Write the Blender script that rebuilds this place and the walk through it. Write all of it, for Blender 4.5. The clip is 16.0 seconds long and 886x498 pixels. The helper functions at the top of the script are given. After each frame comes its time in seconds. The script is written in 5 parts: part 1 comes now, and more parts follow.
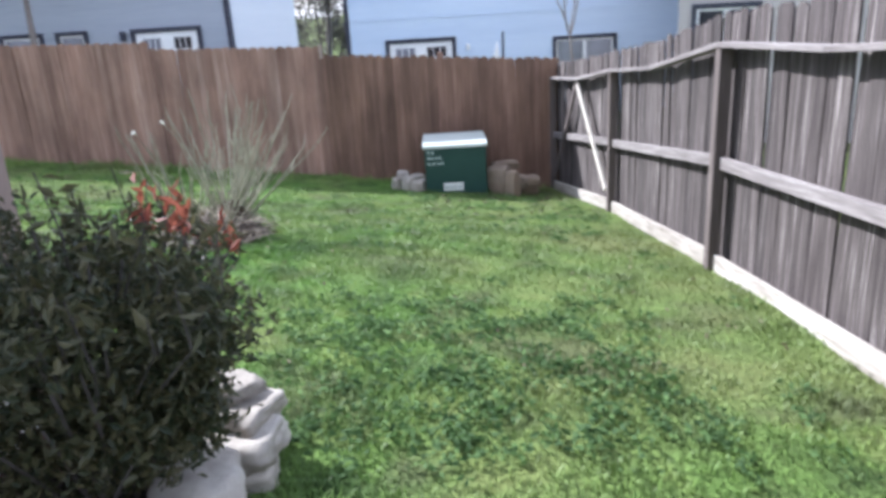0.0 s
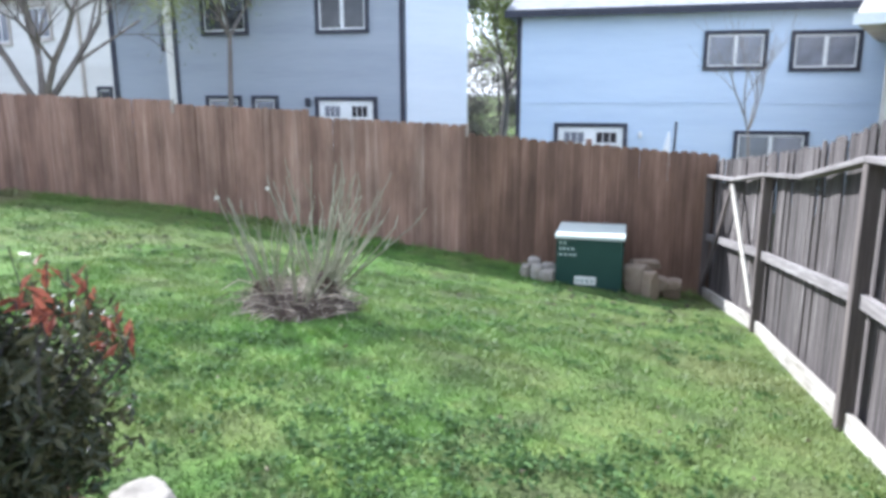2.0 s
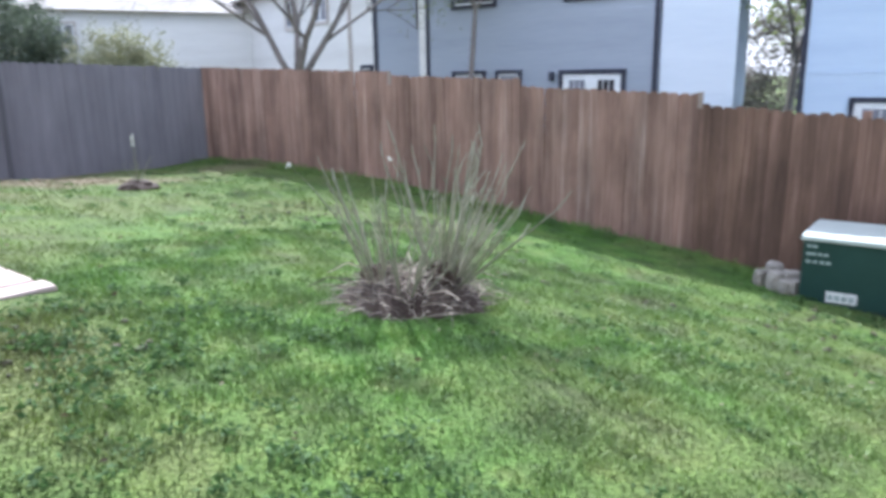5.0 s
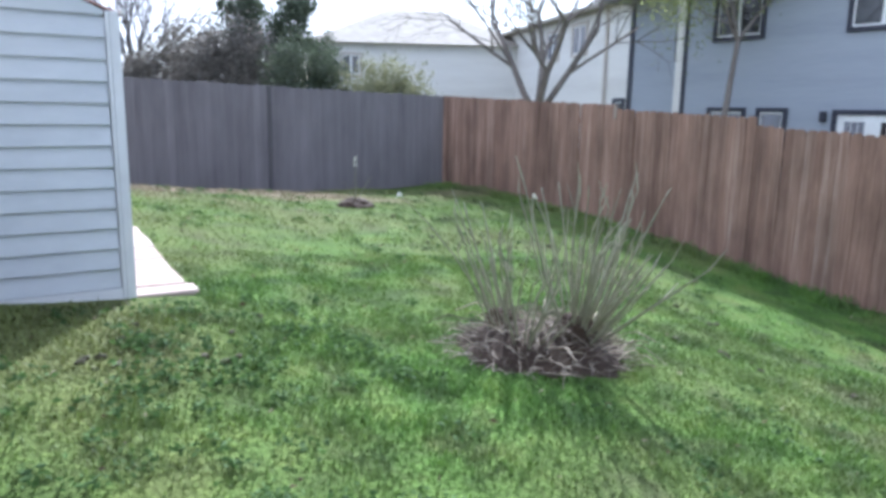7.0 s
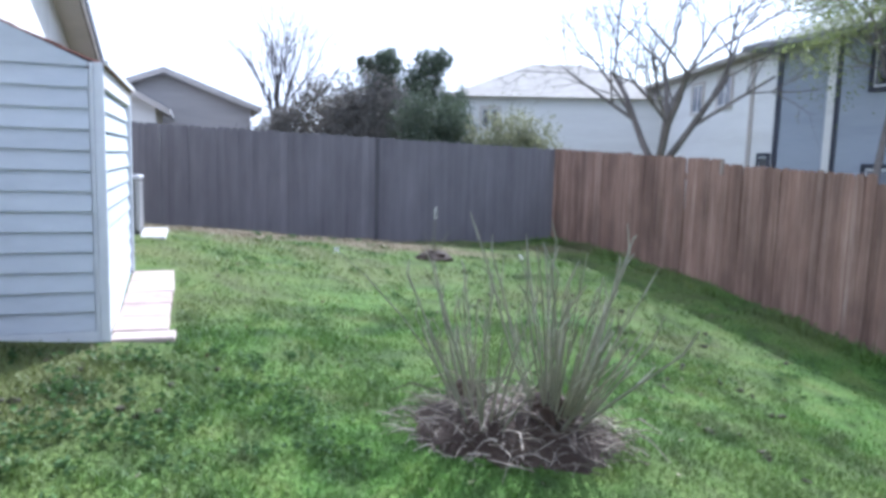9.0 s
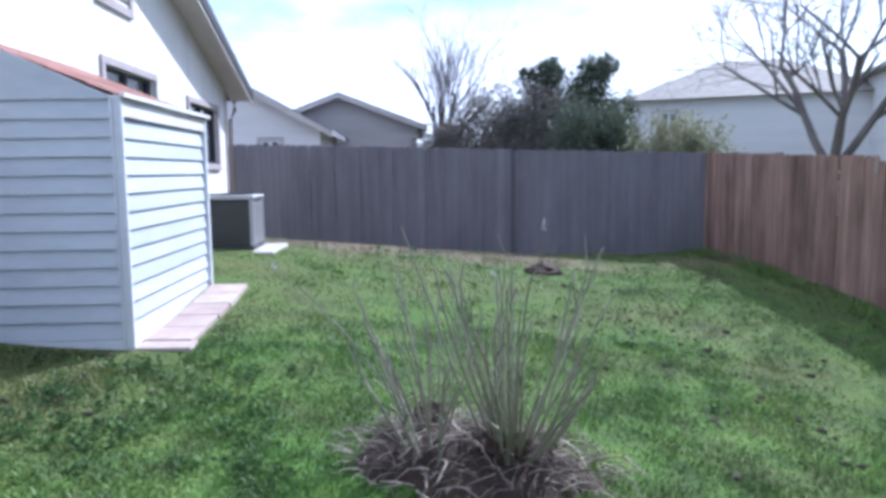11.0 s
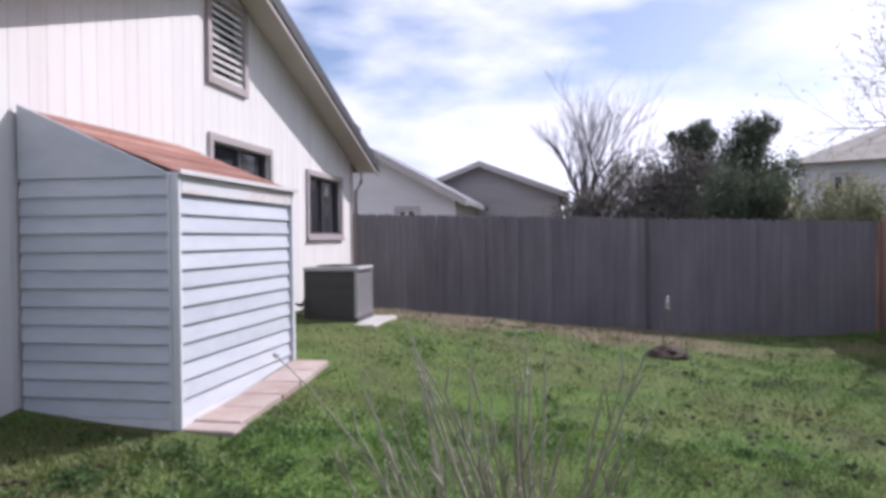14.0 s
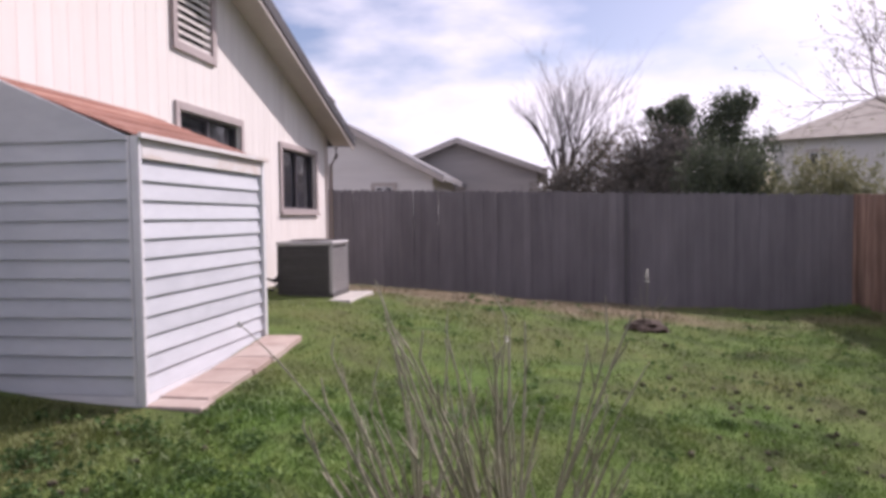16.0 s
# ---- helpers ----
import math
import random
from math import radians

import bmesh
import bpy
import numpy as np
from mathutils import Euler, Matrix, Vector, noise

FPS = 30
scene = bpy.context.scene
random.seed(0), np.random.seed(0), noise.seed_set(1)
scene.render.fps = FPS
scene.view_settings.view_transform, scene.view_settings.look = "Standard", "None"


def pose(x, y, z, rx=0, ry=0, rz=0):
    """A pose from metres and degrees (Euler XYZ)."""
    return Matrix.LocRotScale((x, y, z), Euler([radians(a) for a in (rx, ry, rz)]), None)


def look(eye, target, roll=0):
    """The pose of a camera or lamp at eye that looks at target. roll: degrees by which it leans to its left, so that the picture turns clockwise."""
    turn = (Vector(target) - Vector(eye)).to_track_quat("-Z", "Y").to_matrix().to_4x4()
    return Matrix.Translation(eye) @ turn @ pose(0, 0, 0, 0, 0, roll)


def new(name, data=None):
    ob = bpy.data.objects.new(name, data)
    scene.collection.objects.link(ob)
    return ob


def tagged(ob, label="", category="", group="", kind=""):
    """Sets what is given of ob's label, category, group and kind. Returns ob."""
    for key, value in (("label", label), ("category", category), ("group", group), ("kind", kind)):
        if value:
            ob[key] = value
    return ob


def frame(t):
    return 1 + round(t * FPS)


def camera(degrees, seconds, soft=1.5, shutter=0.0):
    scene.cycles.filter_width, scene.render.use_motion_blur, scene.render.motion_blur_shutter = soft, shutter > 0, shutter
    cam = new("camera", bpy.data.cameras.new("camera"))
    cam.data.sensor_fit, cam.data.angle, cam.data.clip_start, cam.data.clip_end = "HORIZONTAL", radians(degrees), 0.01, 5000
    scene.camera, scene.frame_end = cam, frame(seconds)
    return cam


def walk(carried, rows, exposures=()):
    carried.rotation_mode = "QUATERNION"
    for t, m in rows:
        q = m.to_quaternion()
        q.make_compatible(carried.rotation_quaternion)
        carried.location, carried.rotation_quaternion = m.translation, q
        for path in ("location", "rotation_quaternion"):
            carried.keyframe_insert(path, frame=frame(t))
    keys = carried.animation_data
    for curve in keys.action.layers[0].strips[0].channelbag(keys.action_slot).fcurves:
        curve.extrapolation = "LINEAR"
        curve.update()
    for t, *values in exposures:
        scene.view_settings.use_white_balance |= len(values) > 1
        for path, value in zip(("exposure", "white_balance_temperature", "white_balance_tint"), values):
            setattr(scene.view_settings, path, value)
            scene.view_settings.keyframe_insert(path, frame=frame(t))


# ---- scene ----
cam = camera(63.0, 16.0, soft=3.7, shutter=0.4)
PATH = [
    (0, (3.192, -3.608, 1.302), (3.177, -1.711, 0.666), -3.5),
    (0.5, (3.282, -3.467, 1.29), (3.121, -1.55, 0.741), -1.6),
    (1, (3.469, -3.347, 1.307), (3.19, -1.429, 0.813), -0.4),
    (1.5, (3.65, -3.208, 1.31), (3.259, -1.298, 0.861), -0.2),
    (2, (3.826, -3.061, 1.315), (3.335, -1.169, 0.891), -0.1),
    (2.5, (3.977, -2.865, 1.308), (3.393, -0.997, 0.894), -0.7),
    (3, (4.101, -2.649, 1.303), (3.429, -0.813, 0.883), -1.3),
    (3.5, (4.142, -2.412, 1.256), (3.405, -0.608, 0.808), -1.6),
    (4, (4.135, -2.07, 1.203), (3.31, -0.311, 0.725), -0.2),
    (4.5, (4.175, -1.755, 1.119), (3.203, -0.072, 0.647), -0.7),
    (5, (4.289, -1.526, 1.088), (3.119, 0.029, 0.627), -1.0),
    (7.3, (4.639, -0.494, 1.079), (2.931, 0.484, 0.725), 1.1),
    (7.5, (4.664, -0.37, 1.077), (2.929, 0.566, 0.74), 1.2),
    (8, (4.699, -0.04, 1.108), (2.906, 0.791, 0.799), 2.2),
    (8.5, (4.72, 0.238, 1.092), (2.885, 0.982, 0.816), 1.9),
    (10.8, (4.829, 1.764, 1.088), (2.847, 1.926, 0.875), -0.1),
    (11, (4.809, 1.897, 1.092), (2.823, 1.99, 0.876), -0.7),
    (11.5, (4.708, 2.19, 1.099), (2.721, 2.125, 0.885), -1.1),
    (12, (4.521, 2.359, 1.093), (2.541, 2.175, 0.872), -1.5),
    (12.5, (4.364, 2.492, 1.092), (2.394, 2.213, 0.891), -1.4),
    (13, (4.309, 2.537, 1.118), (2.341, 2.218, 0.954), -0.9),
    (13.5, (4.277, 2.545, 1.136), (2.308, 2.208, 1.034), -0.7),
    (14, (4.273, 2.547, 1.153), (2.303, 2.2, 1.124), -0.6),
    (14.5, (4.285, 2.546, 1.162), (2.316, 2.196, 1.194), -0.5),
    (15, (4.211, 2.548, 1.132), (2.243, 2.192, 1.163), -0.7),
    (15.5, (4.143, 2.537, 1.091), (2.17, 2.215, 1.064), -1.0),
    (16, (4.09, 2.53, 1.07), (2.113, 2.242, 0.985), -0.8),
]
walk(cam, [(r[0], look(*r[1:])) for r in PATH], exposures=(
    (0.0, 1.25, 5550, 16), (0.5, 1.48, 5450, 13), (2.5, 1.38, 5450, 11), (5.0, 1.3, 5450, 14), (7.5, 1.05, 5350, 12), (8.5, 1.0, 5250, 13),
    (10.8, 0.68, 5050, 16), (11.5, 0.54, 5050, 17), (12.5, 0.47, 5100, 19), (13.5, 0.25, 5600, 23), (14.0, 0.12, 5850, 23), (14.5, -0.12, 6100, 23), (15.0, -0.36, 6150, 25), (15.5, -0.2, 6200, 28), (16.0, 0.08, 6400, 31),))

# ---- light ----
SUN_DIR = Vector((-0.81, 0.59, 0.80)).normalized()
world = bpy.data.worlds.new("sky")
scene.world = world
world.use_nodes = True
wn, wl = world.node_tree.nodes, world.node_tree.links
wn.clear()
w_out = wn.new("ShaderNodeOutputWorld")
w_bg = wn.new("ShaderNodeBackground")
w_sky = wn.new("ShaderNodeTexSky")
w_sky.sky_type, w_sky.sun_disc = "NISHITA", False
w_sky.sun_elevation = math.asin(SUN_DIR.z)
w_sky.sun_rotation = math.atan2(SUN_DIR.x, SUN_DIR.y)
w_sky.air_density, w_sky.dust_density, w_sky.ozone_density = 1.0, 1.2, 1.5
w_bg.inputs["Strength"].default_value = 0.10
# broken white cloud over the blue
w_tc = wn.new("ShaderNodeTexCoord")
w_map = wn.new("ShaderNodeMapping")
w_map.inputs["Scale"].default_value = (1.6, 1.6, 4.5)
w_noise = wn.new("ShaderNodeTexNoise")
w_noise.inputs["Scale"].default_value, w_noise.inputs["Detail"].default_value = 1.7, 6
w_ramp = wn.new("ShaderNodeValToRGB")
w_ramp.color_ramp.elements[0].position, w_ramp.color_ramp.elements[1].position = 0.40, 0.58
w_mix = wn.new("ShaderNodeMix")
w_mix.data_type = "RGBA"
w_mix.inputs["B"].default_value = (10.6, 10.7, 11.1, 1)
wl.new(w_tc.outputs["Generated"], w_map.inputs["Vector"])
wl.new(w_map.outputs[0], w_noise.inputs["Vector"])
wl.new(w_noise.outputs["Fac"], w_ramp.inputs[0])
wl.new(w_ramp.outputs["Color"], w_mix.inputs["Factor"])
wl.new(w_sky.outputs[0], w_mix.inputs["A"])
wl.new(w_mix.outputs["Result"], w_bg.inputs["Color"])
wl.new(w_bg.outputs[0], w_out.inputs["Surface"])

sun_data = bpy.data.lights.new("sun", "SUN")
sun_data.energy, sun_data.angle, sun_data.color = 5.0, radians(0.6), (1.0, 0.95, 0.87)
sun = new("sun", sun_data)
sun.matrix_world = look(SUN_DIR * 50, (0, 0, 0))


# ---- materials ----
def node_mat(name):
    m = bpy.data.materials.new(name)
    m.use_nodes = True
    nt = m.node_tree
    return m, nt.nodes, nt.links, nt.nodes["Principled BSDF"]


def ramp_node(nodes, stops):
    r = nodes.new("ShaderNodeValToRGB")
    while len(r.color_ramp.elements) < len(stops):
        r.color_ramp.elements.new(0.5)
    for e, (p, c) in zip(r.color_ramp.elements, stops):
        e.position, e.color = p, (*c, 1)
    return r


def surface(name, stops, scale=8.0, stretch=(1, 1, 1), rough=0.7, bump=0.2, depth=0.01, coarse=0.6, metal=0.0, vary=0.0, spec=0.4, world_space=False, blotch=0.0):
    """A worn surface: fine grain through a colour ramp, broad blotches over it, relief, and a shade of its own for each object."""
    m, n, l, b = node_mat(name)
    tc = n.new("ShaderNodeNewGeometry" if world_space else "ShaderNodeTexCoord")
    mp = n.new("ShaderNodeMapping")
    mp.inputs["Scale"].default_value = stretch
    l.new(tc.outputs["Position" if world_space else "Object"], mp.inputs["Vector"])
    info = n.new("ShaderNodeObjectInfo")
    seed = n.new("ShaderNodeMath")
    seed.operation = "MULTIPLY"
    seed.inputs[1].default_value = 37.0 if not world_space else 0.0
    l.new(info.outputs["Random"], seed.inputs[0])
    fine = n.new("ShaderNodeTexNoise")
    fine.noise_dimensions = "4D"
    fine.inputs["Scale"].default_value, fine.inputs["Detail"].default_value = scale, 5
    fine.inputs["Roughness"].default_value = 0.65
    broad = n.new("ShaderNodeTexNoise")
    broad.noise_dimensions = "4D"
    broad.inputs["Scale"].default_value, broad.inputs["Detail"].default_value = scale * 0.13, 3
    for t in (fine, broad):
        l.new(mp.outputs[0], t.inputs["Vector"])
        l.new(seed.outputs[0], t.inputs["W"])
    mix = n.new("ShaderNodeMix")
    mix.data_type = "FLOAT"
    mix.inputs["Factor"].default_value = coarse
    l.new(fine.outputs["Fac"], mix.inputs["A"])
    l.new(broad.outputs["Fac"], mix.inputs["B"])
    r = ramp_node(n, stops)
    l.new(mix.outputs["Result"], r.inputs[0])
    col = r.outputs["Color"]
    if vary:
        hsv = n.new("ShaderNodeHueSaturation")
        mr = n.new("ShaderNodeMapRange")
        mr.inputs["To Min"].default_value, mr.inputs["To Max"].default_value = 1 - vary, 1 + vary
        l.new(info.outputs["Random"], mr.inputs["Value"])
        l.new(mr.outputs[0], hsv.inputs["Value"])
        l.new(col, hsv.inputs["Color"])
        col = hsv.outputs["Color"]
    if blotch:
        # uneven stain that runs on from board to board
        geo = n.new("ShaderNodeNewGeometry")
        stretch_out = n.new("ShaderNodeMapping")
        stretch_out.inputs["Scale"].default_value = (2.2, 2.2, 0.8)
        l.new(geo.outputs["Position"], stretch_out.inputs["Vector"])
        patches = n.new("ShaderNodeTexNoise")
        patches.inputs["Scale"].default_value, patches.inputs["Detail"].default_value, patches.inputs["Roughness"].default_value = 1.0, 5, 0.6
        l.new(stretch_out.outputs[0], patches.inputs["Vector"])
        span = n.new("ShaderNodeMapRange")
        span.inputs["From Min"].default_value, span.inputs["From Max"].default_value = 0.34, 0.66
        span.inputs["To Min"].default_value, span.inputs["To Max"].default_value = 1 - blotch, 1 + blotch
        l.new(patches.outputs["Fac"], span.inputs["Value"])
        shade = n.new("ShaderNodeHueSaturation")
        l.new(span.outputs[0], shade.inputs["Value"])
        l.new(col, shade.inputs["Color"])
        col = shade.outputs["Color"]
    l.new(col, b.inputs["Base Color"])
    b.inputs["Roughness"].default_value, b.inputs["Metallic"].default_value = rough, metal
    b.inputs["Specular IOR Level"].default_value = spec
    if bump:
        bp = n.new("ShaderNodeBump")
        bp.inputs["Strength"].default_value, bp.inputs["Distance"].default_value = bump, depth
        l.new(fine.outputs["Fac"], bp.inputs["Height"])
        l.new(bp.outputs[0], b.inputs["Normal"])
    return m


def tint(c, k):
    return tuple(v * k for v in c)


def plain(name, c, scale=12.0, rough=0.6, bump=0.08, spread=0.16, **kw):
    return surface(name, [(0.3, tint(c, 1 - spread)), (0.5, c), (0.7, tint(c, 1 + spread))], scale=scale, rough=rough, bump=bump, **kw)


def lawn_colours(n, l, dark, bright, dry, soil):
    """Green that goes from dark clover through bright grass to straw, over the yard."""
    g = n.new("ShaderNodeNewGeometry")
    big = n.new("ShaderNodeTexNoise")
    big.inputs["Scale"].default_value, big.inputs["Detail"].default_value = 0.75, 4
    mid = n.new("ShaderNodeTexNoise")
    mid.inputs["Scale"].default_value, mid.inputs["Detail"].default_value = 3.0, 6
    for t in (big, mid):
        l.new(g.outputs["Position"], t.inputs["Vector"])
    r1 = ramp_node(n, [(0.34, dark), (0.46, tint(bright, 0.82)), (0.54, bright), (0.66, (bright[0] * 1.3, bright[1] * 1.08, bright[2] * 1.15))])
    l.new(mid.outputs["Fac"], r1.inputs[0])
    # thin, trodden grass in a strip along the low side fence
    sx = n.new("ShaderNodeSeparateXYZ")
    l.new(g.outputs["Position"], sx.inputs[0])
    mr = n.new("ShaderNodeMapRange")
    mr.inputs["From Min"].default_value, mr.inputs["From Max"].default_value = 1.8, 5.2
    mr.inputs["To Min"].default_value, mr.inputs["To Max"].default_value = 0.0, 0.20
    l.new(sx.outputs["X"], mr.inputs["Value"])
    mr3 = n.new("ShaderNodeMapRange")
    mr3.inputs["From Min"].default_value, mr3.inputs["From Max"].default_value = 1.2, -3.0
    mr3.inputs["To Min"].default_value, mr3.inputs["To Max"].default_value = 0.0, 0.17
    l.new(sx.outputs["X"], mr3.inputs["Value"])
    add3 = n.new("ShaderNodeMath")
    add3.operation = "ADD"
    l.new(mr.outputs[0], add3.inputs[0])
    l.new(mr3.outputs[0], add3.inputs[1])
    # and along the far end of the yard
    mr2 = n.new("ShaderNodeMapRange")
    mr2.inputs["From Min"].default_value, mr2.inputs["From Max"].default_value = -3.6, -6.2
    mr2.inputs["To Min"].default_value, mr2.inputs["To Max"].default_value = -0.22, 0.32
    l.new(sx.outputs["X"], mr2.inputs["Value"])
    # and in a trodden spot off the corner of the shed
    spot = n.new("ShaderNodeVectorMath")
    spot.operation = "DISTANCE"
    spot.inputs[1].default_value = (0.7, -0.25, -0.1)
    l.new(g.outputs["Position"], spot.inputs[0])
    mr5 = n.new("ShaderNodeMapRange")
    mr5.inputs["From Min"].default_value, mr5.inputs["From Max"].default_value = 0.25, 1.15
    mr5.inputs["To Min"].default_value, mr5.inputs["To Max"].default_value = 0.38, 0.0
    l.new(spot.outputs["Value"], mr5.inputs["Value"])
    add4 = n.new("ShaderNodeMath")
    add4.operation = "ADD"
    l.new(add3.outputs[0], add4.inputs[0])
    l.new(mr5.outputs[0], add4.inputs[1])
    add = n.new("ShaderNodeMath")
    add.operation = "ADD"
    l.new(big.outputs["Fac"], add.inputs[0])
    l.new(add4.outputs[0], add.inputs[1])
    # ... but not in the shaded corner
    mr4 = n.new("ShaderNodeMapRange")
    mr4.inputs["From Min"].default_value, mr4.inputs["From Max"].default_value = 3.8, 6.2
    mr4.inputs["To Min"].default_value, mr4.inputs["To Max"].default_value = 0.0, -0.3
    l.new(sx.outputs["Y"], mr4.inputs["Value"])
    far = n.new("ShaderNodeMath")
    far.operation = "ADD"
    l.new(mr2.outputs[0], far.inputs[0])
    l.new(mr4.outputs[0], far.inputs[1])
    add2 = n.new("ShaderNodeMath")
    add2.operation = "ADD"
    l.new(big.outputs["Fac"], add2.inputs[0])
    l.new(far.outputs[0], add2.inputs[1])
    r2 = ramp_node(n, [(0.41, (0, 0, 0)), (0.86, (0.9, 0.9, 0.9))])
    l.new(add.outputs[0], r2.inputs[0])
    mx = n.new("ShaderNodeMix")
    mx.data_type = "RGBA"
    l.new(r2.outputs["Color"], mx.inputs["Factor"])
    l.new(r1.outputs["Color"], mx.inputs["A"])
    mx.inputs["B"].default_value = (*dry, 1)
    r3 = ramp_node(n, [(0.50, (0, 0, 0)), (0.80, (1, 1, 1))])
    l.new(add2.outputs[0], r3.inputs[0])
    mx2 = n.new("ShaderNodeMix")
    mx2.data_type = "RGBA"
    l.new(r3.outputs["Color"], mx2.inputs["Factor"])
    l.new(mx.outputs["Result"], mx2.inputs["A"])
    mx2.inputs["B"].default_value = (*soil, 1)
    # thin worn patches where the soil shows between the tufts
    worn = n.new("ShaderNodeTexNoise")
    worn.inputs["Scale"].default_value, worn.inputs["Detail"].default_value, worn.inputs["Distortion"].default_value = 1.7, 7, 0.6
    l.new(g.outputs["Position"], worn.inputs["Vector"])
    r4 = ramp_node(n, [(0.53, (0, 0, 0)), (0.70, (0.6, 0.6, 0.6))])
    l.new(worn.outputs["Fac"], r4.inputs[0])
    mx3 = n.new("ShaderNodeMix")
    mx3.data_type = "RGBA"
    l.new(r4.outputs["Color"], mx3.inputs["Factor"])
    l.new(mx2.outputs["Result"], mx3.inputs["A"])
    mx3.inputs["B"].default_value = (*[0.5 * (a + b) * 0.72 for a, b in zip(dark, soil)], 1)
    return mx3.outputs["Result"], g, mid


def grass_mat():
    m, n, l, b = node_mat("grass_blades")
    col, g, mid = lawn_colours(n, l, (0.074, 0.142, 0.034), (0.117, 0.230, 0.041), (0.172, 0.196, 0.068), (0.23, 0.195, 0.125))
    hsv = n.new("ShaderNodeHueSaturation")
    mr = n.new("ShaderNodeMapRange")
    mr.inputs["To Min"].default_value, mr.inputs["To Max"].default_value = 0.78, 1.25
    l.new(g.outputs["Random Per Island"], mr.inputs["Value"])
    l.new(mr.outputs[0], hsv.inputs["Value"])
    l.new(col, hsv.inputs["Color"])
    l.new(hsv.outputs["Color"], b.inputs["Base Color"])
    b.inputs["Roughness"].default_value = 0.55
    b.inputs["Specular IOR Level"].default_value = 0.3
    b.inputs["Subsurface Weight"].default_value = 0.0
    tr = n.new("ShaderNodeBsdfTranslucent")
    l.new(hsv.outputs["Color"], tr.inputs["Color"])
    mx = n.new("ShaderNodeMixShader")
    mx.inputs[0].default_value = 0.2
    l.new(b.outputs[0], mx.inputs[1])
    l.new(tr.outputs[0], mx.inputs[2])
    l.new(mx.outputs[0], n["Material Output"].inputs["Surface"])
    return m


def ground_mat():
    m, n, l, b = node_mat("lawn_soil")
    col, g, mid = lawn_colours(n, l, (0.054, 0.098, 0.029), (0.096, 0.182, 0.040), (0.138, 0.152, 0.060), (0.21, 0.17, 0.115))
    fine = n.new("ShaderNodeTexNoise")
    fine.inputs["Scale"].default_value, fine.inputs["Detail"].default_value = 38, 4
    l.new(g.outputs["Position"], fine.inputs["Vector"])
    r = ramp_node(n, [(0.34, (0.60, 0.57, 0.52)), (0.55, (1, 1, 1)), (0.75, (1.25, 1.2, 1.05))])
    l.new(fine.outputs["Fac"], r.inputs[0])
    mul = n.new("ShaderNodeMix")
    mul.data_type, mul.blend_type = "RGBA", "MULTIPLY"
    mul.inputs["Factor"].default_value = 1.0
    l.new(col, mul.inputs["A"])
    l.new(r.outputs["Color"], mul.inputs["B"])
    l.new(mul.outputs["Result"], b.inputs["Base Color"])
    b.inputs["Roughness"].default_value = 0.95
    b.inputs["Specular IOR Level"].default_value = 0.1
    bp = n.new("ShaderNodeBump")
    bp.inputs["Strength"].default_value, bp.inputs["Distance"].default_value = 0.7, 0.04
    l.new(fine.outputs["Fac"], bp.inputs["Height"])
    l.new(bp.outputs[0], b.inputs["Normal"])
    return m


def leaf_mat(name, c1, c2, gloss=0.45, through_light=0.3, spec=0.4):
    m, n, l, b = node_mat(name)
    g = n.new("ShaderNodeNewGeometry")
    r = ramp_node(n, [(0.0, c1), (0.6, tuple((a + d) / 2 for a, d in zip(c1, c2))), (1.0, c2)])
    l.new(g.outputs["Random Per Island"], r.inputs[0])
    l.new(r.outputs["Color"], b.inputs["Base Color"])
    b.inputs["Roughness"].default_value = gloss
    b.inputs["Specular IOR Level"].default_value = spec
    tr = n.new("ShaderNodeBsdfTranslucent")
    l.new(r.outputs["Color"], tr.inputs["Color"])
    mx = n.new("ShaderNodeMixShader")
    mx.inputs[0].default_value = through_light
    l.new(b.outputs[0], mx.inputs[1])
    l.new(tr.outputs[0], mx.inputs[2])
    l.new(mx.outputs[0], n["Material Output"].inputs["Surface"])
    return m


def glass_mat(name, c, rough=0.06):
    m, n, l, b = node_mat(name)
    ns = n.new("ShaderNodeTexNoise")
    ns.inputs["Scale"].default_value = 1.3
    r = ramp_node(n, [(0.35, tint(c, 0.75)), (0.65, tint(c, 1.2))])
    l.new(ns.outputs["Fac"], r.inputs[0])
    l.new(r.outputs["Color"], b.inputs["Base Color"])
    b.inputs["Roughness"].default_value = rough
    b.inputs["Specular IOR Level"].default_value = 0.7
    return m


WOOD_V = (14, 14, 0.9)
m_brown = surface("stained_brown_cedar", [(0.32, (0.130, 0.077, 0.055)), (0.5, (0.236, 0.144, 0.106)), (0.60, (0.325, 0.218, 0.166)), (0.70, (0.45, 0.36, 0.30))], scale=3.0, stretch=WOOD_V, rough=0.85, bump=0.3, depth=0.004, coarse=0.45, vary=0.15, blotch=0.3)
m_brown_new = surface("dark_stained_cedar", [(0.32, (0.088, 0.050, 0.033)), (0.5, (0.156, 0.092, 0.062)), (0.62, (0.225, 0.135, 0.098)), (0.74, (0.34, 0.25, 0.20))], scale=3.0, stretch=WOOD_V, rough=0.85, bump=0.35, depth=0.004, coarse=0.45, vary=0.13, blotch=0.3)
m_grey_fence = surface("weathered_grey_cedar", [(0.3, (0.120, 0.111, 0.118)), (0.5, (0.168, 0.157, 0.166)), (0.7, (0.22, 0.207, 0.214))], scale=3.0, stretch=WOOD_V, rough=0.9, bump=0.3, depth=0.004, coarse=0.6, vary=0.05, blotch=0.12)
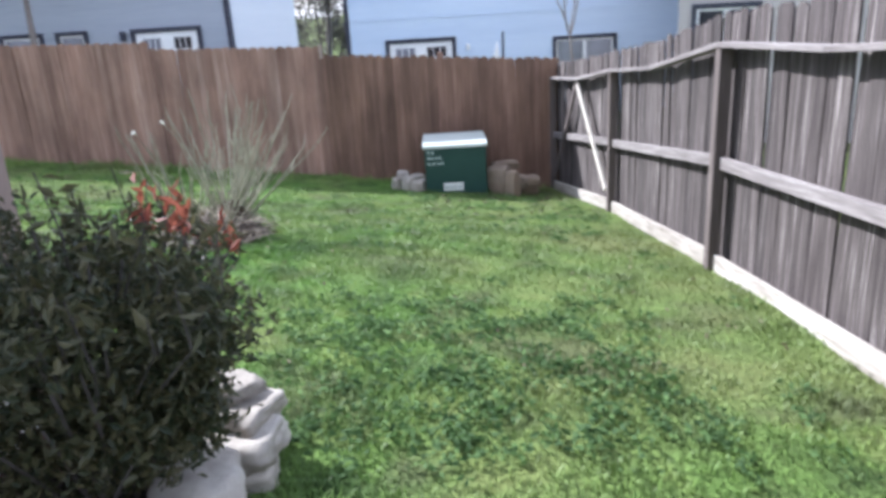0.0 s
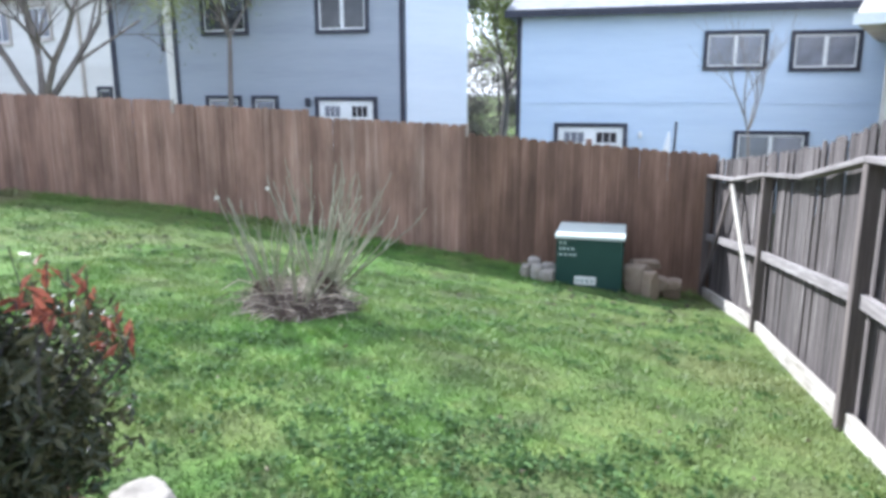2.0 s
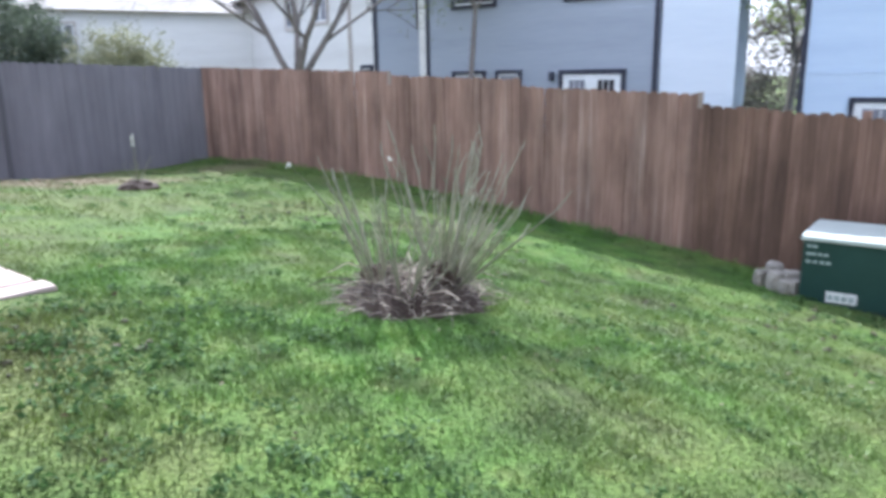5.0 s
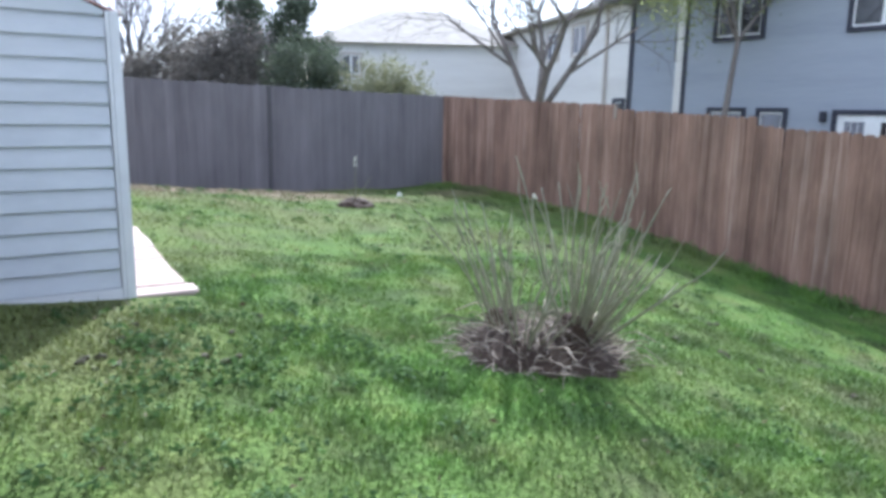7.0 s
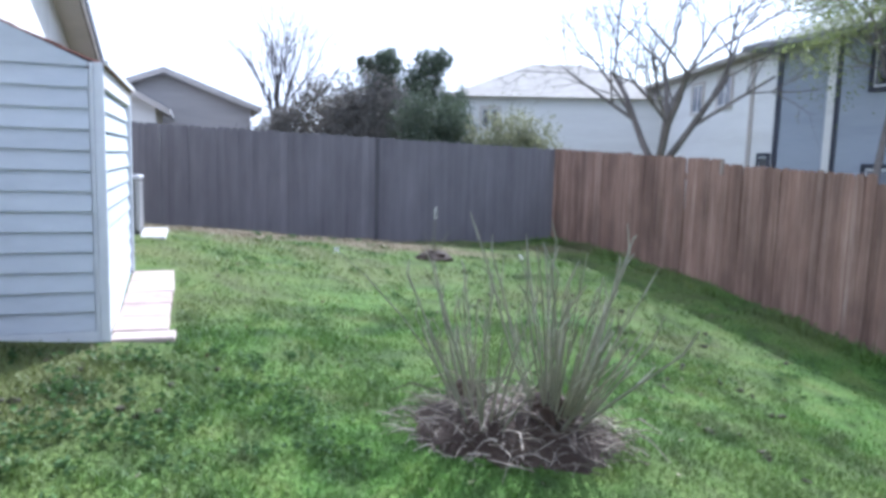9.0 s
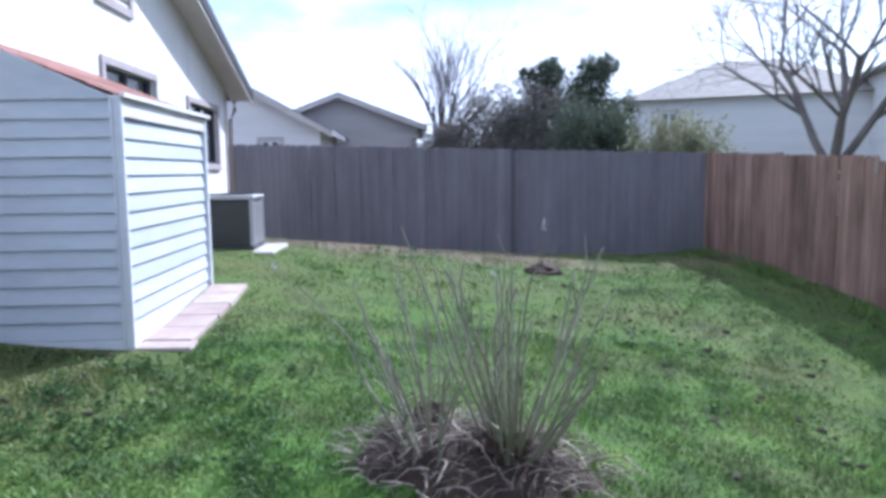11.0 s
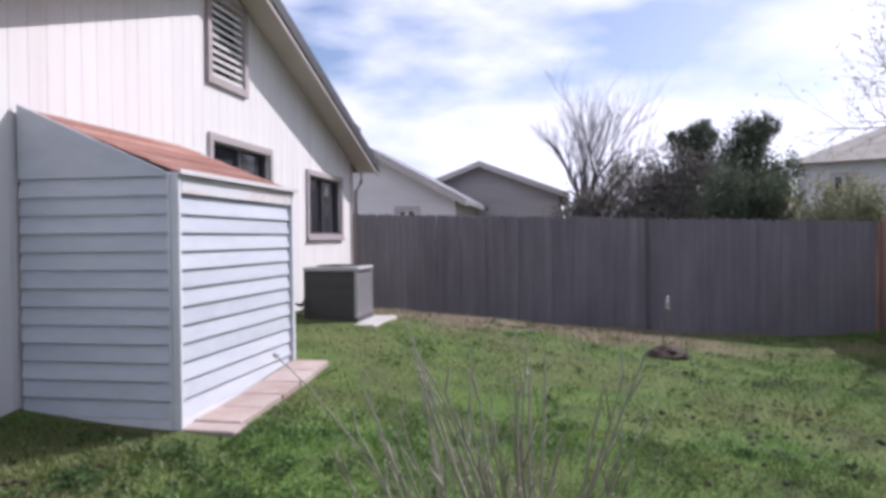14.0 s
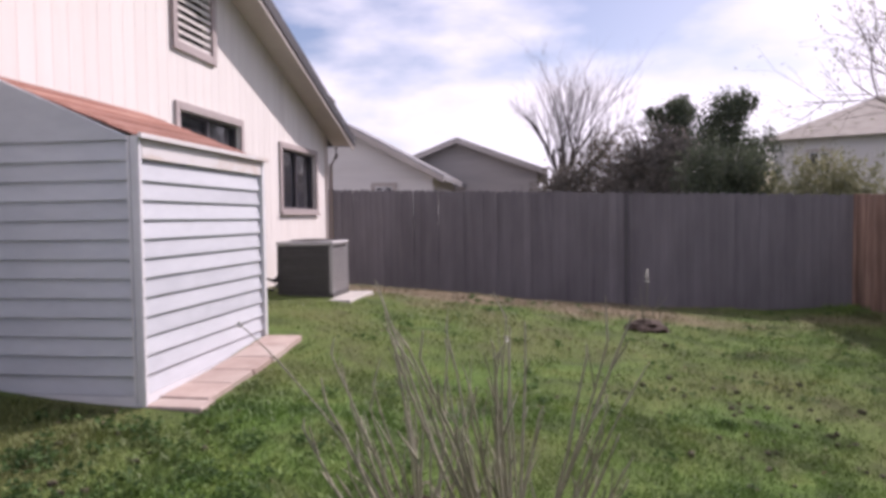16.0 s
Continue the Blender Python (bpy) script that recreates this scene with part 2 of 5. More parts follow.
m_old_fence = surface("silvered_old_pine", [(0.36, (0.020, 0.015, 0.014)), (0.48, (0.052, 0.042, 0.039)), (0.57, (0.101, 0.086, 0.080)), (0.68, (0.370, 0.336, 0.315))], scale=3.5, stretch=(16, 16, 0.8), rough=0.9, bump=0.5, depth=0.006, coarse=0.22, vary=0.3)
m_old_rail = surface("silvered_rail", [(0.32, (0.10, 0.085, 0.08)), (0.5, (0.20, 0.178, 0.168)), (0.68, (0.36, 0.335, 0.315))], scale=3.5, stretch=(14, 0.9, 14), rough=0.9, bump=0.5, depth=0.006, coarse=0.35, vary=0.15)
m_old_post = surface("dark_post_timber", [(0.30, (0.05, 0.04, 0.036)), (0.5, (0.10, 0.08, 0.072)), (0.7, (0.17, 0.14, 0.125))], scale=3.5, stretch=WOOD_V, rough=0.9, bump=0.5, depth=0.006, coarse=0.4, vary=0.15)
m_kick = surface("pale_kickboard", [(0.36, (0.13, 0.11, 0.085)), (0.50, (0.31, 0.28, 0.24)), (0.68, (0.52, 0.49, 0.44))], scale=3.5, stretch=(14, 0.9, 14), rough=0.85, bump=0.35, depth=0.004, coarse=0.4, vary=0.1)
m_grey_post = surface("grey_post_timber", [(0.3, (0.07, 0.065, 0.07)), (0.5, (0.10, 0.094, 0.10)), (0.7, (0.14, 0.13, 0.137))], scale=3.0, stretch=WOOD_V, rough=0.9, bump=0.3, depth=0.004, coarse=0.5)
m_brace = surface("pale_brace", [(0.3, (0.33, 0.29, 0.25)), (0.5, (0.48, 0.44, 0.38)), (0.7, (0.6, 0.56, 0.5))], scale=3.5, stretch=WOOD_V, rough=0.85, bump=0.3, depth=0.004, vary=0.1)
m_patch = surface("pale_patch_board", [(0.3, (0.22, 0.17, 0.14)), (0.5, (0.30, 0.24, 0.20)), (0.7, (0.38, 0.32, 0.27))], scale=3.5, stretch=WOOD_V, rough=0.85, bump=0.3, depth=0.004)
m_shed = surface("shed_paint", [(0.3, (0.45, 0.48, 0.52)), (0.5, (0.54, 0.57, 0.61)), (0.7, (0.61, 0.64, 0.68))], scale=5.0, stretch=(1, 1, 3), rough=0.6, bump=0.1, depth=0.003, vary=0.04)
m_shed_trim = plain("shed_trim_paint", (0.70, 0.71, 0.73), scale=6, rough=0.6)
m_weed = leaf_mat("weed_leaf", (0.045, 0.088, 0.030), (0.115, 0.20, 0.058), gloss=0.9)
m_dead_leaf = leaf_mat("dead_leaf", (0.07, 0.05, 0.03), (0.34, 0.30, 0.19), gloss=0.8)
m_pale = surface("pale_blue_white_siding", [(0.3, (0.56, 0.61, 0.69)), (0.5, (0.62, 0.665, 0.735)), (0.7, (0.67, 0.71, 0.775))], scale=3, stretch=(0.6, 0.6, 6), rough=0.75, bump=0.1, depth=0.004)
m_shed_roof = surface("rusty_red_roofing", [(0.3, (0.17, 0.065, 0.045)), (0.5, (0.27, 0.115, 0.08)), (0.7, (0.42, 0.24, 0.19))], scale=9, stretch=(1, 3, 1), rough=0.75, bump=0.4, depth=0.006, vary=0.12)
m_shed_fascia = surface("rust_stained_fascia", [(0.30, (0.40, 0.23, 0.15)), (0.42, (0.60, 0.52, 0.46)), (0.54, (0.70, 0.69, 0.69))], scale=3, stretch=(2, 1, 5), rough=0.7, bump=0.15, depth=0.003)
m_house = surface("cream_siding_paint", [(0.3, (0.70, 0.665, 0.63)), (0.5, (0.765, 0.735, 0.70)), (0.7, (0.81, 0.785, 0.755))], scale=2.5, stretch=(6, 6, 0.7), rough=0.7, bump=0.15, depth=0.003, vary=0.03)
m_house_trim = plain("taupe_trim_paint", (0.40, 0.345, 0.335), scale=7, rough=0.65, vary=0.05)
m_house_corner = plain("taupe_corner_board", (0.50, 0.44, 0.41), scale=7, rough=0.65)
m_corner_shaded = plain("shaded_corner_board", (0.27, 0.20, 0.17), scale=7, rough=0.7)
m_soffit = plain("tan_soffit_paint", (0.50, 0.455, 0.42), scale=5, rough=0.7)
m_drip = plain("black_drip_edge", (0.018, 0.018, 0.024), scale=7, rough=0.6)
m_fascia_dark = plain("dark_drip_edge", (0.07, 0.065, 0.075), scale=7, rough=0.5)
m_shingle = surface("dark_asphalt_shingle", [(0.3, (0.05, 0.048, 0.05)), (0.5, (0.085, 0.08, 0.08)), (0.7, (0.13, 0.12, 0.12))], scale=40, rough=0.95, bump=0.4, depth=0.004)
m_grey_shingle = surface("grey_asphalt_shingle", [(0.3, (0.17, 0.17, 0.18)), (0.5, (0.24, 0.24, 0.25)), (0.7, (0.31, 0.31, 0.31))], scale=25, stretch=(1, 1, 3), rough=0.95, bump=0.3, depth=0.01)
m_tan_shingle = surface("tan_asphalt_shingle", [(0.3, (0.26, 0.235, 0.205)), (0.5, (0.34, 0.31, 0.27)), (0.7, (0.42, 0.39, 0.35))], scale=25, stretch=(1, 1, 3), rough=0.95, bump=0.3, depth=0.01)
m_dark_glass = glass_mat("dark_window_glass", (0.035, 0.036, 0.042))
m_grey_glass = glass_mat("curtained_glass", (0.20, 0.21, 0.25), rough=0.2)
m_white_vinyl = plain("white_vinyl", (0.76, 0.77, 0.78), scale=9, rough=0.45)
m_black_trim = plain("dark_navy_trim", (0.035, 0.037, 0.055), scale=9, rough=0.6)
m_blue = surface("light_blue_siding", [(0.3, (0.47, 0.57, 0.72)), (0.5, (0.53, 0.63, 0.77)), (0.7, (0.58, 0.68, 0.81))], scale=3, stretch=(0.6, 0.6, 6), rough=0.75, bump=0.15, depth=0.004)
m_bluegrey = surface("grey_blue_siding", [(0.3, (0.282, 0.314, 0.370)), (0.5, (0.330, 0.361, 0.416)), (0.7, (0.369, 0.400, 0.455))], scale=3, stretch=(0.6, 0.6, 6), rough=0.75, bump=0.15, depth=0.004)
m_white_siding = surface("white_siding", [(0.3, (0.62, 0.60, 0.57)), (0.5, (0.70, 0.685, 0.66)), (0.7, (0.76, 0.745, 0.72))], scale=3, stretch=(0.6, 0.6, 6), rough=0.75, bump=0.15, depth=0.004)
m_tan_wall = surface("tan_siding", [(0.3, (0.36, 0.335, 0.32)), (0.5, (0.43, 0.40, 0.38)), (0.7, (0.49, 0.46, 0.44))], scale=3, stretch=(0.6, 0.6, 6), rough=0.8, bump=0.15, depth=0.004)
m_green = surface("dark_green_enamel", [(0.3, (0.012, 0.040, 0.033)), (0.5, (0.016, 0.052, 0.043)), (0.7, (0.024, 0.068, 0.056))], scale=4, rough=0.5, bump=0.06, depth=0.003)
m_green_lid = surface("pale_green_lid", [(0.3, (0.36, 0.41, 0.37)), (0.5, (0.44, 0.48, 0.44)), (0.7, (0.52, 0.55, 0.51))], scale=4, rough=0.55, bump=0.06, depth=0.003)
m_label = plain("white_sticker", (0.72, 0.72, 0.70), scale=30, rough=0.5)
m_label_grey = plain("faded_sticker", (0.34, 0.40, 0.38), scale=30, rough=0.5)
m_concrete = surface("concrete", [(0.3, (0.34, 0.32, 0.29)), (0.5, (0.45, 0.43, 0.39)), (0.7, (0.55, 0.53, 0.49))], scale=14, rough=0.9, bump=0.3, depth=0.006)
m_paver = surface("pink_paver", [(0.3, (0.31, 0.225, 0.19)), (0.5, (0.44, 0.345, 0.30)), (0.7, (0.54, 0.465, 0.415))], scale=10, rough=0.9, bump=0.35, depth=0.005, vary=0.09)
m_stone = surface("limestone", [(0.36, (0.14, 0.12, 0.098)), (0.5, (0.335, 0.302, 0.258)), (0.64, (0.50, 0.465, 0.405))], scale=9, rough=0.9, bump=0.7, depth=0.02, vary=0.15)
m_tan_rock = surface("tan_broken_block", [(0.3, (0.136, 0.100, 0.072)), (0.5, (0.216, 0.164, 0.120)), (0.7, (0.304, 0.248, 0.192))], scale=7, rough=0.95, bump=0.7, depth=0.02, vary=0.2)
m_red_mulch = surface("red_mulch", [(0.3, (0.035, 0.010, 0.012)), (0.5, (0.072, 0.021, 0.023)), (0.7, (0.12, 0.045, 0.042))], scale=22, rough=0.95, bump=0.9, depth=0.03)
m_mulch = surface("brown_leaf_mulch", [(0.3, (0.028, 0.018, 0.013)), (0.5, (0.06, 0.04, 0.029)), (0.7, (0.15, 0.11, 0.08))], scale=16, rough=0.95, bump=0.9, depth=0.03)
m_clod = surface("dark_soil_clod", [(0.3, (0.04, 0.038, 0.022)), (0.5, (0.07, 0.062, 0.038)), (0.7, (0.11, 0.095, 0.06))], scale=25, rough=0.95, bump=0.6, depth=0.01)
m_twig_dry = leaf_mat("dry_twigs", (0.045, 0.032, 0.025), (0.58, 0.50, 0.40), gloss=0.9, through_light=0.0)
m_stem = leaf_mat("green_grey_stems", (0.10, 0.10, 0.060), (0.50, 0.48, 0.36), gloss=0.8, through_light=0.0)
m_bark = surface("grey_bark", [(0.3, (0.09, 0.078, 0.07)), (0.5, (0.16, 0.14, 0.125)), (0.7, (0.25, 0.22, 0.20))], scale=10, stretch=(3, 3, 0.6), rough=0.95, bump=0.6, depth=0.01)
m_dark_bark = surface("dark_bark", [(0.3, (0.035, 0.03, 0.028)), (0.5, (0.07, 0.06, 0.055)), (0.7, (0.11, 0.095, 0.09))], scale=10, stretch=(3, 3, 0.6), rough=0.95, bump=0.6, depth=0.01)
m_photinia = leaf_mat("photinia_leaf", (0.028, 0.040, 0.020), (0.115, 0.105, 0.05), gloss=0.40, through_light=0.28, spec=0.28)
m_photinia_red = leaf_mat("photinia_new_leaf", (0.15, 0.04, 0.03), (0.34, 0.115, 0.07), gloss=0.6, through_light=0.3, spec=0.2)
m_evergreen = leaf_mat("dark_evergreen_leaf", (0.05, 0.066, 0.045), (0.13, 0.16, 0.10), gloss=0.6, through_light=0.35)
m_olive = leaf_mat("olive_leaf", (0.10, 0.11, 0.055), (0.22, 0.21, 0.11), gloss=0.6, through_light=0.3)
m_pale_olive = leaf_mat("pale_olive_leaf", (0.19, 0.20, 0.11), (0.36, 0.36, 0.22), gloss=0.7, through_light=0.35)
m_brush = leaf_mat("brown_brush_leaf", (0.15, 0.138, 0.12), (0.31, 0.285, 0.25), gloss=0.8, through_light=0.4)
m_spring = leaf_mat("spring_green_leaf", (0.16, 0.20, 0.06), (0.34, 0.38, 0.16), gloss=0.6, through_light=0.4)
m_grass = grass_mat()
m_ground = ground_mat()
m_ac = surface("grey_metal_cabinet", [(0.3, (0.055, 0.053, 0.053)), (0.5, (0.075, 0.072, 0.072)), (0.7, (0.10, 0.097, 0.097))], scale=6, rough=0.5, bump=0.05, depth=0.002, metal=0.3)
m_ac_sunlit = plain("sunlit_metal", (0.36, 0.35, 0.35), scale=6, rough=0.45, metal=0.3)
m_ac_dark = plain("dark_coil", (0.035, 0.034, 0.036), scale=40, rough=0.7)
m_black = plain("black_rubber", (0.02, 0.02, 0.022), scale=20, rough=0.6)
m_litter = plain("white_paper_scrap", (0.74, 0.73, 0.66), scale=20, rough=0.8)


# ---- building blocks ----
def part(name, bm, material, parent=None, label="", smooth=False):
    me = bpy.data.meshes.new(name)
    bm.normal_update()
    bm.to_mesh(me)
    bm.free()
    me.materials.append(material)
    if smooth:
        me.polygons.foreach_set("use_smooth", [True] * len(me.polygons))
    ob = new(name, me)
    ob.parent = parent
    if label:
        ob["label"] = label
    return ob


def thing(name, label, category, group="", at=(0, 0, 0), kind=""):
    ob = new(name)
    ob.empty_display_size = 0.2
    ob.location = at
    return tagged(ob, label, category, group, kind)


def block(bm, lo, hi, m=None, bevel=0.0):
    """A box from corner lo to corner hi, turned by m, with softened edges."""
    vs = []
    for z in (lo[2], hi[2]):
        for x, y in ((lo[0], lo[1]), (hi[0], lo[1]), (hi[0], hi[1]), (lo[0], hi[1])):
            p = Vector((x, y, z))
            vs.append(bm.verts.new(m @ p if m else p))
    fs = [bm.faces.new([vs[i] for i in q]) for q in ((3, 2, 1, 0), (4, 5, 6, 7), (0, 1, 5, 4), (1, 2, 6, 5), (2, 3, 7, 6), (3, 0, 4, 7))]
    if bevel:
        es = {e for f in fs for e in f.edges}
        bmesh.ops.bevel(bm, geom=list(es), offset=bevel, segments=1, affect="EDGES", profile=0.7)
    return fs


def box_part(name, lo, hi, material, parent, label="", m=None, bevel=0.0):
    bm = bmesh.new()
    block(bm, lo, hi, m, bevel)
    return part(name, bm, material, parent, label)


def prism(bm, outline, axis, a, b):
    """A solid from an outline in the other two axes, from a to b along axis."""
    def put(u, v, w):
        return {"x": (w, u, v), "y": (u, w, v), "z": (u, v, w)}[axis]
    n = len(outline)
    lo = [bm.verts.new(put(u, v, a)) for u, v in outline]
    hi = [bm.verts.new(put(u, v, b)) for u, v in outline]
    bm.faces.new(lo)
    bm.faces.new(hi[::-1])
    for i in range(n):
        bm.faces.new((lo[i], hi[i], hi[(i + 1) % n], lo[(i + 1) % n]))
    bmesh.ops.recalc_face_normals(bm, faces=bm.faces[:])


def tube(bm, pts, radii, sides=6, cap=True):
    rings = []
    for i, p in enumerate(pts):
        d = (pts[min(i + 1, len(pts) - 1)] - pts[max(i - 1, 0)]).normalized()
        s = d.orthogonal().normalized()
        t = d.cross(s)
        rings.append([bm.verts.new(p + (s * math.cos(k * math.tau / sides) + t * math.sin(k * math.tau / sides)) * radii[i]) for k in range(sides)])
    for a, b in zip(rings, rings[1:]):
        for k in range(sides):
            bm.faces.new((a[k], a[(k + 1) % sides], b[(k + 1) % sides], b[k]))
    if cap:
        bm.faces.new(rings[-1])
        bm.faces.new(rings[0][::-1])


def from_arrays(name, verts, faces, material, parent=None, label="", smooth=False):
    me = bpy.data.meshes.new(name)
    me.from_pydata(verts, [], faces)
    me.materials.append(material)
    if smooth:
        me.polygons.foreach_set("use_smooth", [True] * len(me.polygons))
    ob = new(name, me)
    ob.parent = parent
    if label:
        ob["label"] = label
    return ob


def leaf_cloud(name, centres, normals_seed, size, material, parent, label="", aspect=0.45, droop=0.0, flat=0.0):
    """Folded pointed leaves, one at each centre, turned at random."""
    rng = np.random.default_rng(normals_seed)
    c = np.asarray(centres, float)
    n = len(c)
    d = rng.normal(size=(n, 3))
    d[:, 2] = d[:, 2] * (1 - flat) - droop
    d /= np.linalg.norm(d, axis=1)[:, None] + 1e-9
    r = rng.normal(size=(n, 3))
    s = np.cross(d, r)
    s /= np.linalg.norm(s, axis=1)[:, None] + 1e-9
    u = np.cross(s, d)
    ln = size * rng.uniform(0.6, 1.3, n)[:, None]
    w = ln * aspect * 0.5
    base, tip = c - d * ln * 0.5, c + d * ln * 0.5
    left, right = c + s * w + u * ln * 0.10, c - s * w + u * ln * 0.10
    v = np.stack([base, left, tip, right], 1).reshape(-1, 3)
    i = np.arange(n) * 4
    f = np.concatenate([np.stack([i, i + 1, i + 2], 1), np.stack([i, i + 2, i + 3], 1)])
    return from_arrays(name, v.tolist(), f.tolist(), material, parent, label)


GC = (-0.097, -0.7621, -1.051, -0.4377, -0.0144, -0.9428, 0.5638, 0.3394, -0.6501, 1.0596)


def gz(x, y):
    """The height of the ground: it falls from the house to the low corner of the yard."""
    u, v = np.clip(x, -12, 6.6) / 10, np.clip(y, -6, 8.6) / 10
    return (GC[0] + GC[1] * u + GC[2] * v + GC[3] * u * u + GC[4] * u * v + GC[5] * v * v + GC[6] * u ** 3 + GC[7] * u * u * v
            + GC[8] * u * v * v + GC[9] * v ** 3 + 0.07 * np.exp(-((x - 1.36) ** 2 + (y - 2.42) ** 2) / 1.3) + 0.012 * np.sin(x * 2.3 + 1.7 * np.sin(y * 1.4)) + 0.010 * np.sin(y * 3.1 + x * 1.1))


def g1(x, y):
    return float(gz(x, y))


# ---- ground ----
def build_ground():
    xs = np.concatenate([[-400, -150, -60, -30, -20, -15], np.linspace(-12, 7, 96), [9, 12, 18, 30, 60, 150, 400]])
    ys = np.concatenate([[-400, -150, -60, -30, -15, -9], np.linspace(-7, 9, 82), [12, 16, 22, 35, 60, 150, 400]])
    gx, gy = np.meshgrid(xs, ys, indexing="ij")
    g = gz(gx, gy)
    v = np.stack([gx, gy, g], -1).reshape(-1, 3)
    w = len(ys)
    f = [(i * w + j, (i + 1) * w + j, (i + 1) * w + j + 1, i * w + j + 1) for i in range(len(xs) - 1) for j in range(w - 1)]
    ob = from_arrays("ground", v.tolist(), f, m_ground, smooth=True)
    tagged(ob, "sloping lawn soil under thin patchy green grass", "ground", kind="structure")


build_ground()
BED = (2.05, -2.35)
MOUND = (1.36, 2.42)


# ---- own house ----
HX0, HX1, HY, RIDGE = -8.45, 1.83, -1.27, -3.37


def rake(x):
    return 4.51 - 0.335 * abs(x - RIDGE)


def build_house():
    house = thing("house", "single-storey house with cream vertical siding and taupe trim", "house", at=(-2.9, -5, 0))
    inv = house.matrix_basis.inverted()

    def keep(ob):
        ob.parent = house
        ob.matrix_parent_inverse = Matrix.Translation((2.9, 5, 0))
        return ob

    openings = [(-3.89, -3.06, 3.15, 4.05), (-4.67, -3.07, 1.60, 2.405), (-7.76, -6.15, 1.345, 2.275)]
    # backing wall behind the siding, set back, with the openings cut through
    cuts = sorted({HX0, HX1, RIDGE, *[c for o in openings for c in o[:2]]})
    for a, b in zip(cuts, cuts[1:]):
        spans = [(-0.4, None)]
        for o in openings:
            if o[0] <= a + 1e-6 and b <= o[1] + 1e-6:
                nxt = []
                for lo, hi in spans:
                    top = hi if hi is not None else 99
                    if o[2] > lo:
                        nxt.append((lo, min(o[2], top) if hi is not None or o[2] < 99 else hi))
                    if o[3] < top:
                        nxt.append((max(o[3], lo), hi))
                spans = nxt
        for lo, hi in spans:
            bm = bmesh.new()
            if hi is None:
                prism(bm, [(a, lo), (b, lo), (b, rake(b) - 0.1), (a, rake(a) - 0.1)], "y", HY - 0.14, HY - 0.004)
            else:
                prism(bm, [(a, lo), (b, lo), (b, hi), (a, hi)], "y", HY - 0.14, HY - 0.004)
            keep(part("wall", bm, m_house))
    # the other walls
    keep(box_part("wall", (HX1 - 0.14, -9.0, -0.6), (HX1 - 0.02, HY - 0.15, rake(HX1) - 0.12), m_house, None))
    keep(box_part("wall", (HX0 + 0.02, -9.0, -0.4), (HX0 + 0.14, HY - 0.15, rake(HX0) - 0.12), m_house, None))
    keep(box_part("wall", (HX0 + 0.02, -9.14, -0.4), (HX1 - 0.02, -9.01, 2.6), m_house, None))
    # grooved siding in vertical strips
    rng = random.Random(4)
    x = HX0 + 0.10
    while x < HX1 - 0.10:
        e = min(x + 0.203, HX1 - 0.09)
        a, b = x, e - 0.005
        pieces = [(-0.22, None)]
        for o in openings:
            if o[0] < b - 0.02 and a + 0.02 < o[1]:
                pieces = [p for q in pieces for p in ([(q[0], min(o[2], q[1] or 99))] if o[2] > q[0] else []) + ([(max(o[3], q[0]), q[1])] if q[1] is None or o[3] < q[1] else [])]
        for lo, hi in pieces:
            bm = bmesh.new()
            if hi is None:
                prism(bm, [(a, lo), (b, lo), (b, rake(b) - 0.13), (a, rake(a) - 0.13)], "y", HY - 0.02, HY)
            else:
                prism(bm, [(a, lo), (b, lo), (b, hi), (a, hi)], "y", HY - 0.02, HY)
            keep(part("siding_panel", bm, m_house))
        x = e
    # east side siding
    y = HY - 0.1
    while y > -8.6:
        keep(box_part("siding_panel", (HX1 - 0.018, y - 0.194, -0.6), (HX1, y, rake(HX1) - 0.13), m_house, None))
        y -= 0.203
    # corner boards; the east corner has its shade put into a browner colour
    for cx in (HX0 - 0.012, HX1 - 0.098):
        keep(box_part("corner_board", (cx, HY - 0.03, -0.4), (cx + 0.11, HY + 0.022, rake(cx) - 0.14), m_house_corner if cx < 0 else m_corner_shaded, None, bevel=0.004))
    keep(box_part("corner_board", (HX1 - 0.02, HY - 0.17, -0.6), (HX1 + 0.02, HY - 0.032, rake(HX1) - 0.14), m_corner_shaded, None, bevel=0.004))
    # roof
    over, th = 0.41, 0.10
    for side in (-1, 1):
        far = HX0 - 0.42 if side < 0 else HX1 + 0.42
        bm = bmesh.new()
        prism(bm, [(RIDGE, rake(RIDGE)), (far, rake(far)), (far, rake(far) - th), (RIDGE, rake(RIDGE) - th)], "y", -9.4, HY + over - 0.03)
        keep(part("roof", bm, m_shingle))
        bm = bmesh.new()
        prism(bm, [(RIDGE, rake(RIDGE) - th), (far, rake(far) - th), (far, rake(far) - th - 0.02), (RIDGE, rake(RIDGE) - th - 0.02)], "y", HY + 0.004, HY + over - 0.035)
        keep(part("soffit", bm, m_soffit))
        bm = bmesh.new()
        prism(bm, [(RIDGE, rake(RIDGE) - 0.02), (far, rake(far) - 0.02), (far, rake(far) - 0.20), (RIDGE, rake(RIDGE) - 0.20)], "y", HY + over - 0.03, HY + over)
        keep(part("rake_board", bm, m_soffit))
        bm = bmesh.new()
        prism(bm, [(RIDGE, rake(RIDGE) + 0.05), (far, rake(far) + 0.05), (far, rake(far) - 0.13), (RIDGE, rake(RIDGE) - 0.13)], "y", HY + over - 0.06, HY + over + 0.022)
        keep(part("drip_edge", bm, m_drip))
    # gutter along the low eave, and its downpipe
    gx = HX0 - 0.42
    bm = bmesh.new()
    zt = rake(gx) - 0.02
